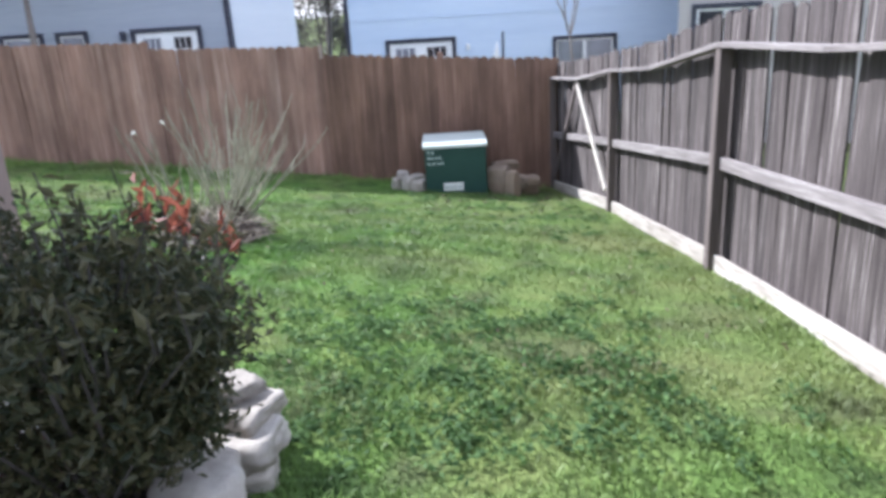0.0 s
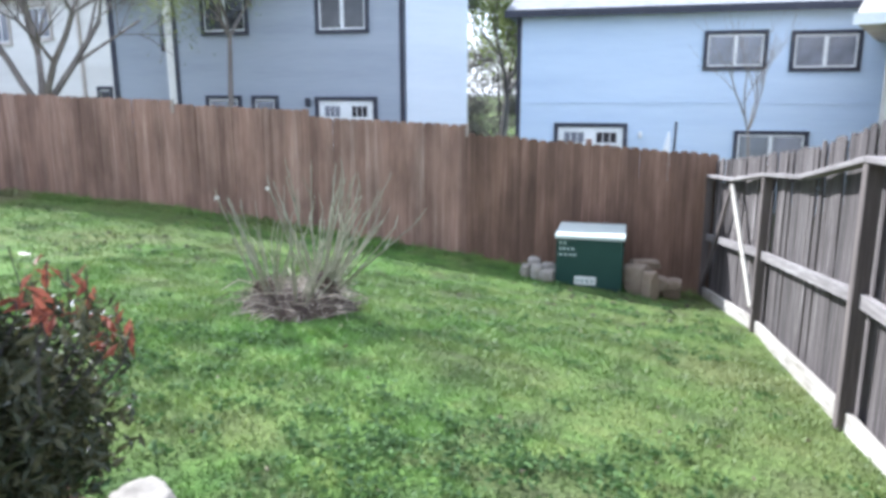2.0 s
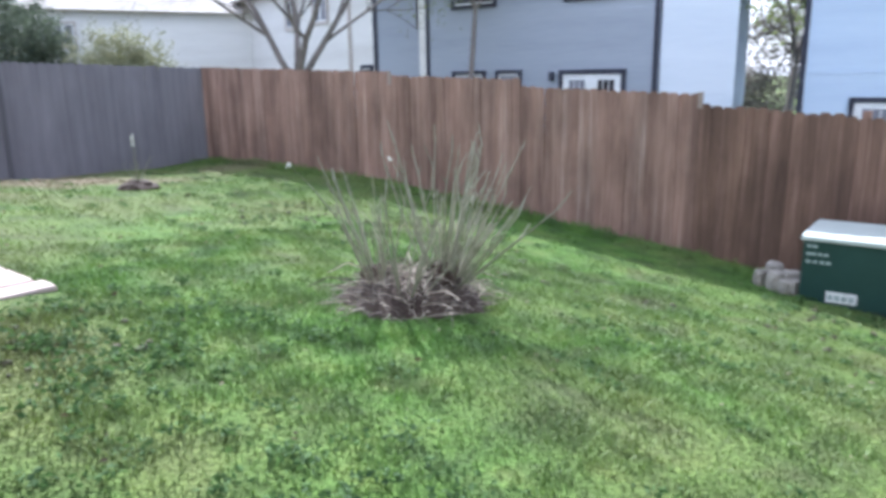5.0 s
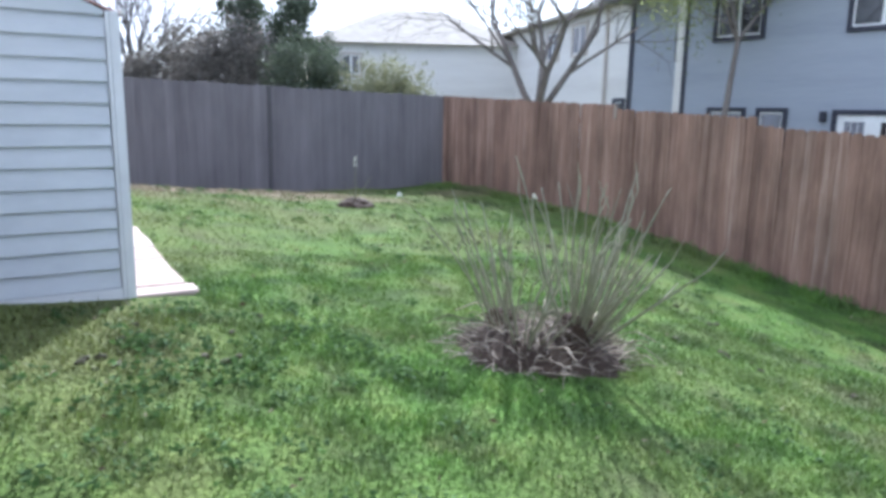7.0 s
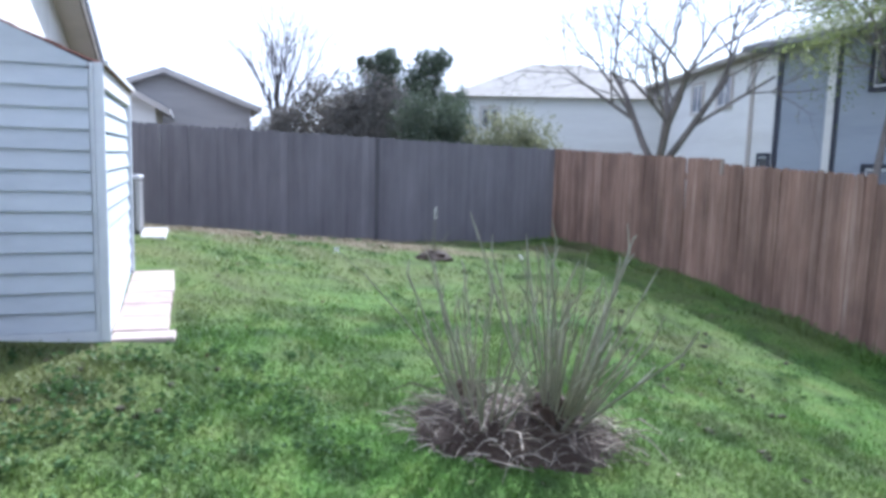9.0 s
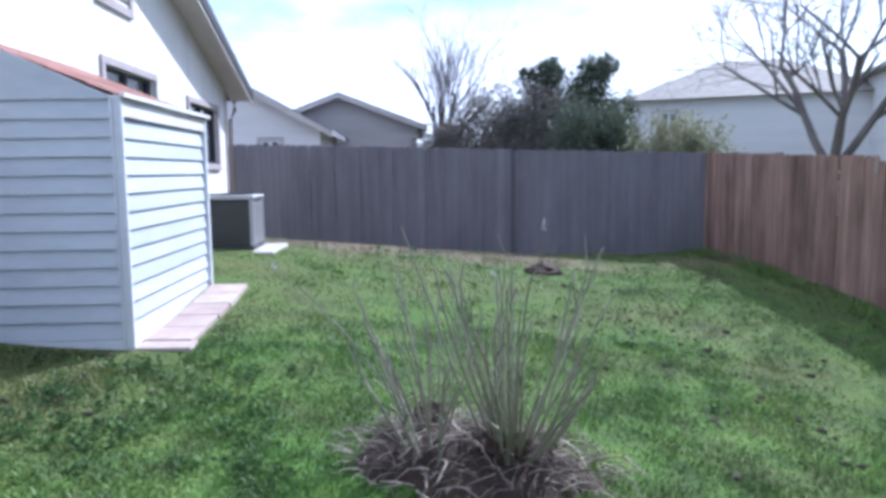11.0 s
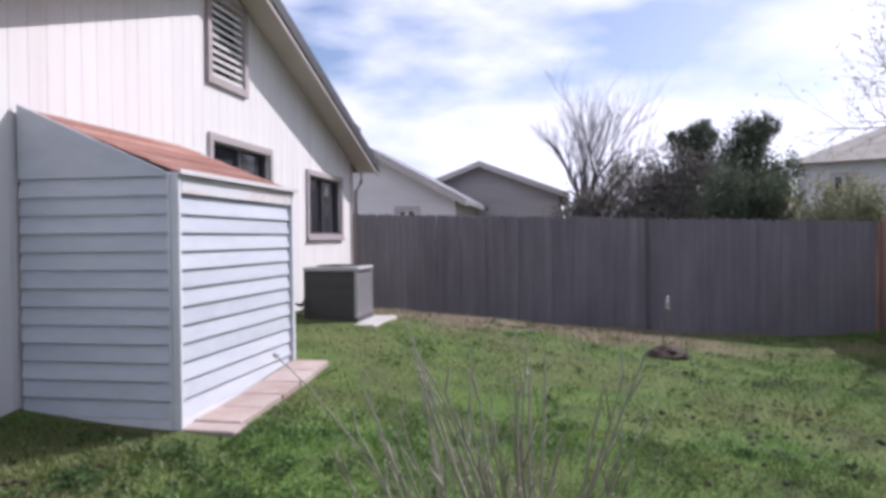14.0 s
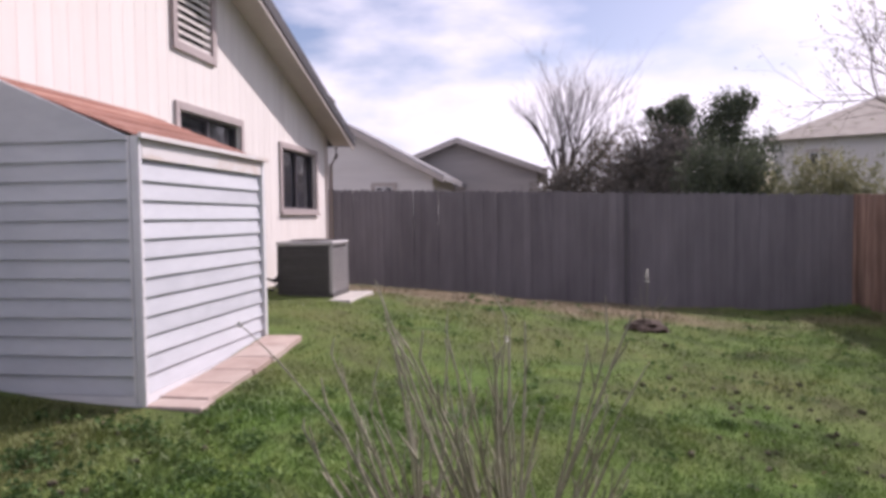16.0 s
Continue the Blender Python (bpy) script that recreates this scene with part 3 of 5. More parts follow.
    prism(bm, [(gx, zt), (gx, zt - 0.10), (gx - 0.10, zt - 0.10), (gx - 0.13, zt), (gx - 0.115, zt), (gx - 0.09, zt - 0.085), (gx - 0.015, zt - 0.085), (gx - 0.015, zt)], "y", -9.2, HY + over - 0.05)
    keep(part("gutter", bm, m_fascia_dark))
    bm = bmesh.new()
    tube(bm, [Vector(p) for p in ((gx - 0.05, HY + 0.05, zt - 0.10), (gx - 0.03, HY + 0.06, zt - 0.28), (HX0 - 0.05, HY + 0.06, zt - 0.5), (HX0 - 0.05, HY + 0.06, 0.05))], [0.035] * 4, 8)
    keep(part("downpipe", bm, m_house_trim, smooth=True))
    # a round vent cap on the roof's edge
    bm = bmesh.new()
    vx, vy = -7.9, -1.02
    tube(bm, [Vector((vx, vy, rake(vx))), Vector((vx, vy, rake(vx) + 0.24))], [0.05, 0.05], 10)
    tube(bm, [Vector((vx, vy, rake(vx) + 0.18)), Vector((vx, vy, rake(vx) + 0.25)), Vector((vx, vy, rake(vx) + 0.33))], [0.09, 0.11, 0.04], 10)
    keep(part("roof_vent", bm, m_fascia_dark, smooth=True))

    def casing(o, w, proud, material, holder):
        x0, x1, z0, z1 = o
        for nm, lo, hi in (("trim", (x0 - w, z0 - w), (x0, z1 + w)), ("trim", (x1, z0 - w), (x1 + w, z1 + w)), ("trim", (x0, z1), (x1, z1 + w)), ("trim", (x0, z0 - w), (x1, z0))):
            ob = box_part(nm, (lo[0], HY + 0.002, lo[1]), (hi[0], HY + proud, hi[1]), material, holder, bevel=0.004)

    # slatted gable vent
    vent = keep(box_part("gable_vent", (-3.89, HY - 0.12, 3.15), (-3.06, HY - 0.10, 4.05), m_ac_dark, None, "cream louvred gable vent in a taupe frame"))
    casing(openings[0], 0.10, 0.04, m_house_trim, vent)
    z = 3.16
    while z < 4.0:
        bm = bmesh.new()
        prism(bm, [(HY - 0.09, z + 0.050), (HY - 0.085, z + 0.060), (HY + 0.014, z + 0.034), (HY + 0.010, z)], "x", -3.888, -3.062)
        part("slat", bm, m_house, vent)
        z += 0.09
    # windows
    for k, o in enumerate(openings[1:]):
        x0, x1, z0, z1 = o
        win = keep(box_part("window", (x0, HY - 0.10, z0), (x1, HY - 0.092, z1), m_dark_glass, None, "dark sliding window in taupe trim"))
        casing(o, 0.09, 0.03, m_house_trim, win)
        mid = (x0 + x1) / 2
        for a, b in (((x0, z0), (x0 + 0.03, z1)), ((x1 - 0.03, z0), (x1, z1)), ((x0 + 0.03, z1 - 0.03), (x1 - 0.03, z1)), ((x0 + 0.03, z0), (x1 - 0.03, z0 + 0.03)), ((mid - 0.022, z0 + 0.03), (mid + 0.022, z1 - 0.03))):
            box_part("window_frame", (a[0], HY - 0.09, a[1]), (b[0], HY - 0.045, b[1]), m_fascia_dark, win)
        box_part("sill", (x0 - 0.10, HY + 0.031, z0 - 0.10), (x1 + 0.10, HY + 0.055, z0 - 0.06), m_house_trim, win, bevel=0.004)


build_house()


# ---- lean-to shed ----
def build_shed():
    sx, back, zf, zb = 2.17, HY + 0.02, 1.735, 2.24
    shed = thing("shed", "pale grey lap-sided lean-to shed with a rusty red roof", "shed", at=(-0.075, 0.01, 0))
    slope = (zb - zf) / (0 - back)
    bm = bmesh.new()
    prism(bm, [(back, -0.35), (-0.03, -0.35), (-0.03, zf - 0.04), (back, zb - 0.05)], "x", -sx + 0.03, -0.03)
    part("body", bm, m_shed, shed)
    z = -0.02
    step = 0.1335
    while z < zf - 0.16:
        top = z + step
        bm = bmesh.new()
        prism(bm, [(-0.028, z), (0.008, z), (0.009, z + 0.005), (-0.012, top), (-0.028, top)], "x", -sx + 0.05, -0.055)
        part("siding_board", bm, m_shed, shed)
        z = top
    z = -0.02
    while z < zf - 0.06:
        top = z + step
        bm = bmesh.new()
        prism(bm, [(-0.028, z), (0.004, z), (0.006, z + 0.006), (-0.020, top), (-0.028, top)], "y", back, -0.06)
        part("siding_board", bm, m_shed, shed)
        z = top
    # plain triangle above the side boards
    bm = bmesh.new()
    prism(bm, [(back, z + 0.004), (-0.06, z + 0.004), (-0.06, zf + 0.012), (back, zb + 0.035)], "x", -0.026, 0.006)
    part("gable_panel", bm, m_shed, shed)
    z0 = z
    for x0 in (-sx - 0.004, -0.058):
        box_part("corner_trim", (x0 + (0.018 if x0 > -1 else 0), -0.03, -0.30), (x0 + 0.062, 0.030, zf + 0.012), m_shed_trim, shed, bevel=0.004)
    box_part("corner_trim", (-0.024, -0.052, -0.30), (0.012, -0.032, zf + 0.01), m_shed_trim, shed)
    box_part("fascia", (-sx + 0.06, -0.028, zf - 0.135), (-0.06, 0.022, zf - 0.004), m_shed_fascia, shed, "rust-stained white fascia board")
    box_part("base_board", (-sx + 0.06, -0.028, -0.30), (-0.06, 0.012, -0.022), m_shed_trim, shed)
    box_part("base_board", (-0.028, back, -0.30), (0.008, -0.054, -0.022), m_shed_trim, shed)
    # roof in lapped courses
    n = 5
    for k in range(n):
        a, b = k / n, (k + 1) / n + 0.03
        y0, y1 = 0.05 + (back - 0.05) * a, 0.05 + (back - 0.05) * min(b, 1)
        h0, h1 = zf + slope * -y0, zf + slope * -y1
        lift = 0.012
        bm = bmesh.new()
        prism(bm, [(y0, h0 + lift), (y0, h0 + lift + 0.014), (y1, h1 + 0.016), (y1, h1 + 0.004)], "x", -sx - 0.05, -0.03)
        part("roof_course", bm, m_shed_roof, shed)
    box_part("roof_edge", (-sx - 0.05, 0.04, zf - 0.004), (0.02, 0.062, zf + 0.028), m_shed_fascia, shed)
    return shed


build_shed()


def build_pavers():
    base = thing("paver_strip", "worn pink and buff concrete pavers beside the shed", "paving")
    rng = random.Random(3)
    x = -0.26
    while x > -2.2:
        w = 0.39
        mid = x - w / 2
        tip = math.atan(g1(mid + 0.2, 0.23) - g1(mid - 0.2, 0.23)) / 0.4
        m = Matrix.Translation((mid, 0.21, g1(mid, 0.23) + 0.014)) @ Euler((radians(rng.uniform(-0.7, 0.7)), -tip + radians(rng.uniform(-0.4, 0.4)), radians(rng.uniform(-0.8, 0.8)))).to_matrix().to_4x4()
        box_part("paver", (-w / 2 + 0.002, -0.18, -0.05), (w / 2 - 0.002, 0.20 - 0.02 * rng.random(), 0.02), m_paver, base, m=m, bevel=0.006)
        x -= w
    m = Matrix.Translation((-0.16, 0.25, g1(-0.16, 0.25) + 0.012)) @ Euler((0, radians(3), radians(-2))).to_matrix().to_4x4()
    box_part("paver", (-0.10, -0.22, -0.05), (0.10, 0.20, 0.012), m_paver, base, "buff concrete paver", m=m, bevel=0.01)


build_pavers()


# ---- air conditioner ----
def build_ac():
    pad = box_part("condenser_pad", (-5.72, -0.92, -0.2), (-4.50, 0.24, 0.13), m_concrete, None, bevel=0.015)
    tagged(pad, "square concrete pad under the air conditioner", "concrete pad")
    ac = thing("air_conditioner", "dark grey louvred outdoor air conditioner on a concrete pad", "air conditioner")
    x0, x1, y0, y1, z0, z1 = -5.54, -4.78, -0.84, -0.07, 0.132, 0.875
    box_part("coil", (x0 + 0.03, y0 + 0.03, z0 + 0.04), (x1 - 0.03, y1 - 0.03, z1 - 0.05), m_ac_dark, ac)
    box_part("base_pan", (x0, y0, z0), (x1, y1, z0 + 0.05), m_ac, ac, bevel=0.006)
    # top and +y side use a paler metal: sunlight put into the colour
    box_part("top_panel", (x0 - 0.01, y0 - 0.01, z1 - 0.055), (x1 + 0.01, y1 + 0.01, z1), m_ac_sunlit, ac, bevel=0.012)
    for px, py in ((x0, y0), (x0, y1 - 0.05), (x1 - 0.05, y0), (x1 - 0.05, y1 - 0.05)):
        box_part("corner_post", (px, py, z0 + 0.052), (px + 0.05, py + 0.05, z1 - 0.057), m_ac_sunlit if py > -0.3 else m_ac, ac, bevel=0.008)
    n = 22
    for k in range(n):
        z = z0 + 0.07 + k * (z1 - z0 - 0.15) / n
        box_part("louvre", (x1 - 0.028, y0 + 0.052, z), (x1 - 0.006, y1 - 0.052, z + 0.019), m_ac, ac)
        box_part("louvre", (x0 + 0.052, y1 - 0.028, z), (x1 - 0.052, y1 - 0.006, z + 0.019), m_ac_sunlit, ac)
    bm = bmesh.new()
    cx, cy = (x0 + x1) / 2, (y0 + y1) / 2
    for r in (0.08, 0.14, 0.20, 0.26, 0.31):
        ring = [Vector((cx + r * math.cos(a * math.tau / 24), cy + r * math.sin(a * math.tau / 24), z1 + 0.03 - r * 0.05)) for a in range(25)]
        tube(bm, ring, [0.004] * 25, 4, cap=False)
    for a in range(8):
        d = Vector((math.cos(a * math.tau / 8), math.sin(a * math.tau / 8), 0))
        tube(bm, [Vector((cx, cy, z1 + 0.03)), Vector((cx, cy, z1 + 0.01)) + d * 0.33], [0.004, 0.004], 4)
    part("fan_guard", bm, m_black, ac)
    bm = bmesh.new()
    tube(bm, [Vector(p) for p in ((-4.82, -0.83, 0.42), (-4.70, -0.84, 0.36), (-4.55, -0.95, 0.42), (-4.45, -1.15, 0.62), (-4.45, -1.28, 0.75))], [0.028] * 5, 7)
    tube(bm, [Vector(p) for p in ((-4.82, -0.83, 0.32), (-4.66, -0.86, 0.24), (-4.48, -0.95, 0.30), (-4.38, -1.15, 0.52), (-4.38, -1.28, 0.68))], [0.02] * 5, 7)
    part("pipe", bm, m_black, ac, "black insulated refrigerant pipes", smooth=True)


build_ac()


# ---- fences ----
def picket_mesh(name, width, thick, material, ear=0.035):
    """One dog-eared board, a metre tall, its foot at the origin."""
    bm = bmesh.new()
    w = width / 2
    prism(bm, [(-w, 0), (w, 0), (w, 1 - ear * 0.5), (w - ear, 1), (-w + ear, 1), (-w, 1 - ear * 0.5)], "y", -thick / 2, thick / 2)
    me = bpy.data.meshes.new(name)
    bm.to_mesh(me)
    bm.free()
    me.materials.append(material)
    return me


def pickets(fence, mesh, p0, p1, width, top, foot, seed, jitter=0.012, lean=0.2, side=0.0, tight=True):
    rng = random.Random(seed)
    d = Vector((p1[0] - p0[0], p1[1] - p0[1], 0))
    n = max(1, round(d.length / width))
    ang = math.atan2(d.y, d.x)
    nrm = Vector((-d.y, d.x, 0)).normalized()
    for k in range(n):
        s = (k + 0.5) / n
        x, y = p0[0] + d.x * s + nrm.x * side, p0[1] + d.y * s + nrm.y * side
        x += nrm.x * rng.uniform(-0.005, 0.005)
        y += nrm.y * rng.uniform(-0.005, 0.005)
        zt = top(s) + rng.uniform(-jitter, jitter)
        zf = foot(x, y)
        ob = new("picket", mesh)
        ob.parent = fence
        ob.location = (x, y, zf)
        ob.rotation_euler = (radians(rng.uniform(-0.5, 0.5)), radians(rng.uniform(-lean, lean)), ang + radians(rng.uniform(-1.5, 1.5)))
        ob.scale = (d.length / n / width * rng.uniform(1.035, 1.065) if tight else d.length / n / width * rng.uniform(0.988, 1.004), 1, zt - zf)


def beam(name, a, b, w, h, material, parent, label="", bevel=0.004):
    """A timber from a to b, w thick across and h tall."""
    a, b = Vector(a), Vector(b)
    d = b - a
    m = Matrix.Translation(a) @ d.to_track_quat("Y", "Z").to_matrix().to_4x4()
    ob = box_part(name, (-w / 2, 0, -h / 2), (w / 2, d.length, h / 2), material, parent, label, m=None, bevel=bevel)
    ob.matrix_basis = m
    return ob


BY = 7.98


def build_back_fence():
    f = thing("back_fence", "brown-stained cedar picket fence with stepped panels", "fence", at=(0, 0, 0))
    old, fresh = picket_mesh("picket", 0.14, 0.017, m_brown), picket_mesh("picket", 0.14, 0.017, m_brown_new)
    runs = [(-8.97, -3.66, 1.49, 1.30), (-3.66, -1.09, 1.235, 1.15), (-1.09, 1.63, 1.045, 0.93), (1.63, 5.40, 0.80, 0.53)]
    for k, (a, b, t0, t1) in enumerate(runs):
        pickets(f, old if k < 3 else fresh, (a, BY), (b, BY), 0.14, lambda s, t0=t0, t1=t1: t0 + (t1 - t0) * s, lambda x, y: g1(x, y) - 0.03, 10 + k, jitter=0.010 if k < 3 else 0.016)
        for hgt in (0.35, 1.0, 1.6):
            beam("rail", (a, BY + 0.035, g1(a, BY) + hgt), (b, BY + 0.035, g1(b, BY) + hgt), 0.04, 0.09, m_brown, f)
        n = max(1, round((b - a) / 2.4))
        for j in range(n):
            x = a + (b - a) * j / n
            box_part("post", (x - 0.045, BY + 0.06, g1(x, BY) - 0.3), (x + 0.045, BY + 0.15, t0 - 0.08), m_brown, f)
    # loose pale boards nailed over the joint
    for x, z0, z1 in ((-3.66, 1.08, 1.31), (1.63, 0.74, 0.95)):
        box_part("patch_board", (x - 0.03, BY - 0.03, z0), (x + 0.03, BY - 0.011, z1), m_patch, f)


def build_grey_fence():
    f = thing("side_fence", "weathered grey cedar picket fence in shade", "fence")
    me = picket_mesh("picket", 0.14, 0.017, m_grey_fence)
    p0, p1 = (-8.955, 8.02), (-11.2, -3.6)
    pickets(f, me, p0, p1, 0.14, lambda s: 1.48 + 0.40 * s, lambda x, y: g1(x, y) - 0.03, 31, jitter=0.012)
    for hgt in (0.35, 1.0, 1.6):
        beam("rail", (p0[0] - 0.04, p0[1], g1(*p0) + hgt), (p1[0] - 0.04, p1[1], g1(*p1) + hgt), 0.04, 0.09, m_grey_fence, f)
    # one post shows at the joint of two panels
    for y in (4.22,):
        x = p0[0] + (p1[0] - p0[0]) * (p0[1] - y) / (p0[1] - p1[1])
        box_part("post", (x + 0.012, y - 0.035, g1(x, y) - 0.2), (x + 0.05, y + 0.035, 1.60), m_grey_post, f)


RF = [(5.34, 7.95, 0.20), (5.645, 5.15, 0.53), (5.62, 1.56, 1.01), (5.66, -1.40, 1.17), (5.70, -4.30, 1.19), (5.74, -7.2, 1.05)]


def build_right_fence():
    f = thing("side_fence", "old silver-grey pine fence with dark posts and pale kickboard", "fence")
    me = picket_mesh("picket", 0.14, 0.017, m_old_fence)
    for k, (a, b) in enumerate(zip(RF, RF[1:])):
        pickets(f, me, a[:2], b[:2], 0.14, lambda s, a=a, b=b: a[2] + (b[2] - a[2]) * (s ** (1.25 if a[2] < 0.9 else 1.0)) + 0.27, lambda x, y: g1(x, y) - 0.02, 51 + k, jitter=0.014, side=0.06, lean=0.7, tight=False)
        sag = 0.03
        za, zb = g1(a[0], a[1]), g1(b[0], b[1])
        d = Vector((b[0] - a[0], b[1] - a[1], 0)).normalized() * 0.05
        pa, pb = Vector((a[0] - 0.02, a[1], 0)) + d, Vector((b[0] - 0.02, b[1], 0)) - d

        def lift(v, z):
            return (v.x, v.y, z)
        mid = (pa + pb) / 2
        s2 = 0.5 ** (1.25 if a[2] < 0.9 else 1.0)
        zm = a[2] + (b[2] - a[2]) * s2 - 0.03
        qa, qb = pa - d, pb + d
        beam("top_rail", (qa.x - 0.02, qa.y, a[2] + 0.02), (mid.x - 0.02, mid.y, zm + 0.02), 0.11, 0.04, m_old_rail, f)
        beam("top_rail", (mid.x - 0.02, mid.y, zm + 0.02), (qb.x - 0.02, qb.y, b[2] + 0.02), 0.11, 0.04, m_old_rail, f)
        beam("mid_rail", lift(pa, a[2] - (a[2] - za) * 0.49), lift(pb, b[2] - (b[2] - zb) * 0.49), 0.045, 0.095, m_old_rail, f)
        beam("kickboard", lift(pa, za + 0.075), lift(pb, zb + 0.075), 0.045, 0.15, m_kick, f, "pale sunlit kickboard")
        if k == 0:
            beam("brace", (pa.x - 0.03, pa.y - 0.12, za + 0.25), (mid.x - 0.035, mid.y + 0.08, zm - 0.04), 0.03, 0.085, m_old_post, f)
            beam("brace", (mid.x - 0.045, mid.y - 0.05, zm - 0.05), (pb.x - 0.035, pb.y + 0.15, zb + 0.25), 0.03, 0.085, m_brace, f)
    for a in RF:
        z = g1(a[0], a[1])
        box_part("post", (a[0] - 0.085, a[1] - 0.05, z - 0.3), (a[0] + 0.012, a[1] + 0.05, a[2]), m_old_post, f, bevel=0.006)


build_back_fence()
build_grey_fence()
build_right_fence()


# ---- utility box ----
def build_box():
    x0, x1, y0, y1 = 3.19, 4.12, 6.84, 7.76
    z0 = -1.36
    u = thing("utility_box", "dark green metal electrical box with a pale lid", "utility box")
    box_part("body", (x0, y0, z0 - 0.3), (x1, y1, z0 + 0.77), m_green, u, bevel=0.012)
    bm = bmesh.new()
    prism(bm, [(y0 - 0.03, z0 + 0.76), (y0 - 0.03, z0 + 0.80), (y0 + 0.05, z0 + 0.82), (y1 + 0.02, z0 + 0.83), (y1 + 0.02, z0 + 0.76)], "x", x0 - 0.02, x1 + 0.02)
    part("lid", bm, m_green_lid, u, "pale green lid")
    box_part("door_seam", (x0 + 0.02, y0 - 0.006, z0 + 0.05), (x1 - 0.02, y0 - 0.001, z0 + 0.06), m_black, u)
    box_part("label", (x0 + 0.27, y0 - 0.006, z0 + 0.10), (x0 + 0.57, y0 - 0.001, z0 + 0.22), m_label, u, "white warning sticker")
    for k in range(4):
        box_part("print", (x0 + 0.29 + 0.068 * k, y0 - 0.009, z0 + 0.13), (x0 + 0.335 + 0.068 * k, y0 - 0.0065, z0 + 0.18), m_label_grey, u)
    for r, row in enumerate(((0.04, 0.10), (0.04, 0.09, 0.15, 0.21), (0.04, 0.11, 0.18, 0.24))):
        for c in row:
            z = z0 + 0.68 - 0.085 * r
            box_part("print", (x0 + c, y0 - 0.006, z), (x0 + c + 0.045, y0 - 0.001, z + 0.035), m_label_grey, u)


build_box()


def rock(name, at, size, material, seed, label, category, group="", square=0.45, facets=False):
    bm = bmesh.new()
    bmesh.ops.create_icosphere(bm, subdivisions=3 if facets else 4, radius=0.5)
    off = Vector((seed * 3.1, seed * 1.7, 0))
    for v in bm.verts:
        p = v.co.copy()
        q = Vector([max(-0.36, min(0.36, c)) for c in p]) * 1.25
        p = p.lerp(q, square)
        k = 1 + (0.30 if square < 0.6 else 0.12) * noise.noise(p * 2.2 + off) + 0.13 * noise.noise(p * 5 + off) + 0.05 * noise.noise(p * 13 + off)
        v.co = Vector((p.x * size[0], p.y * size[1], p.z * size[2])) * k
    ob = part(name, bm, material, smooth=not facets)
    ob.location = at
    ob.rotation_euler = (0, 0, seed * 1.3)
    return tagged(ob, label, category, group)


# broken blocks on either side of the box
for k, (x, y, sx, sy, sz, up) in enumerate(((4.40, 7.15, 0.36, 0.34, 0.50, 0.20), (4.58, 6.95, 0.20, 0.22, 0.50, 0.16), (4.82, 7.35, 0.42, 0.30, 0.26, 0.10), (4.52, 7.28, 0.42, 0.24, 0.14, 0.44), (4.92, 7.15, 0.30, 0.22, 0.14, 0.24), (4.72, 7.22, 0.26, 0.20, 0.22, 0.20))):
    rock("broken_block", (x - 0.08, y - 0.12, g1(x, y - 0.12) + up), (sx, sy, sz), m_tan_rock, k + 2, "rough tan broken masonry block beside the utility box", "rubble", "rubble by the box", square=0.95, facets=True)
for k, (x, y, s) in enumerate(((2.68, 7.2, 0.22), (2.85, 7.1, 0.26), (3.0, 7.25, 0.28), (2.76, 7.45, 0.3), (2.97, 7.0, 0.18), (3.05, 7.05, 0.2))):
    rock("rubble_stone", (x + 0.06, y - 0.1, g1(x, y - 0.1) + s * 0.38), (s * 0.9, s * 0.7, s), m_stone, k + 20, "pale jagged rubble stone beside the utility box", "rubble", "rubble by the box", square=0.75, facets=True)

# limestone edging of the planting bed, stacked dry at its corner
for k, (x, y, up, sx, sy, sz) in enumerate(((2.60, -1.56, 0.04, 0.44, 0.38, 0.20), (2.65, -1.59, 0.13, 0.34, 0.32, 0.13), (2.65, -1.49, 0.205, 0.28, 0.26, 0.11), (2.60, -1.42, 0.27, 0.22, 0.20, 0.09), (2.51, -1.45, 0.175, 0.12, 0.13, 0.12), (2.60, -1.90, 0.095, 0.40, 0.32, 0.25), (2.62, -2.28, 0.095, 0.38, 0.32, 0.25), (2.60, -2.75, 0.095, 0.38, 0.32, 0.25))):
    rock("edging_stone", (x, y, g1(x, y) + up), (sx, sy, sz), m_stone, k + 40, "rough pale limestone block edging a planting bed", "stone", "stones edging the bed", square=0.95)


def build_bed():
    bm = bmesh.new()
    bmesh.ops.create_grid(bm, x_segments=24, y_segments=40, size=0.5)
    for v in bm.verts:
        x, y = 2.12 + v.co.x * 0.86, -2.35 + v.co.y * 2.6
        r = max(abs(v.co.x), abs(v.co.y)) * 2
        v.co = Vector((x, y, g1(x, y) + 0.06 * (1 - r ** 4) + 0.02 * noise.noise(Vector((x * 9, y * 9, 0))) - 0.01))
    ob = part("planting_bed", bm, m_red_mulch, smooth=True)
    tagged(ob, "dark red bark mulch in the planting bed", "mulch", kind="stuff")


build_bed()


# ---- plants ----
def stem_path(rng, base, direction, length, bend, segs=5):
    pts, d = [Vector(base)], Vector(direction).normalized()
    for _ in range(segs):
        d = (d + Vector((rng.uniform(-1, 1), rng.uniform(-1, 1), rng.uniform(-0.4, 0.6))) * bend).normalized()
        pts.append(pts[-1] + d * length / segs)
    return pts


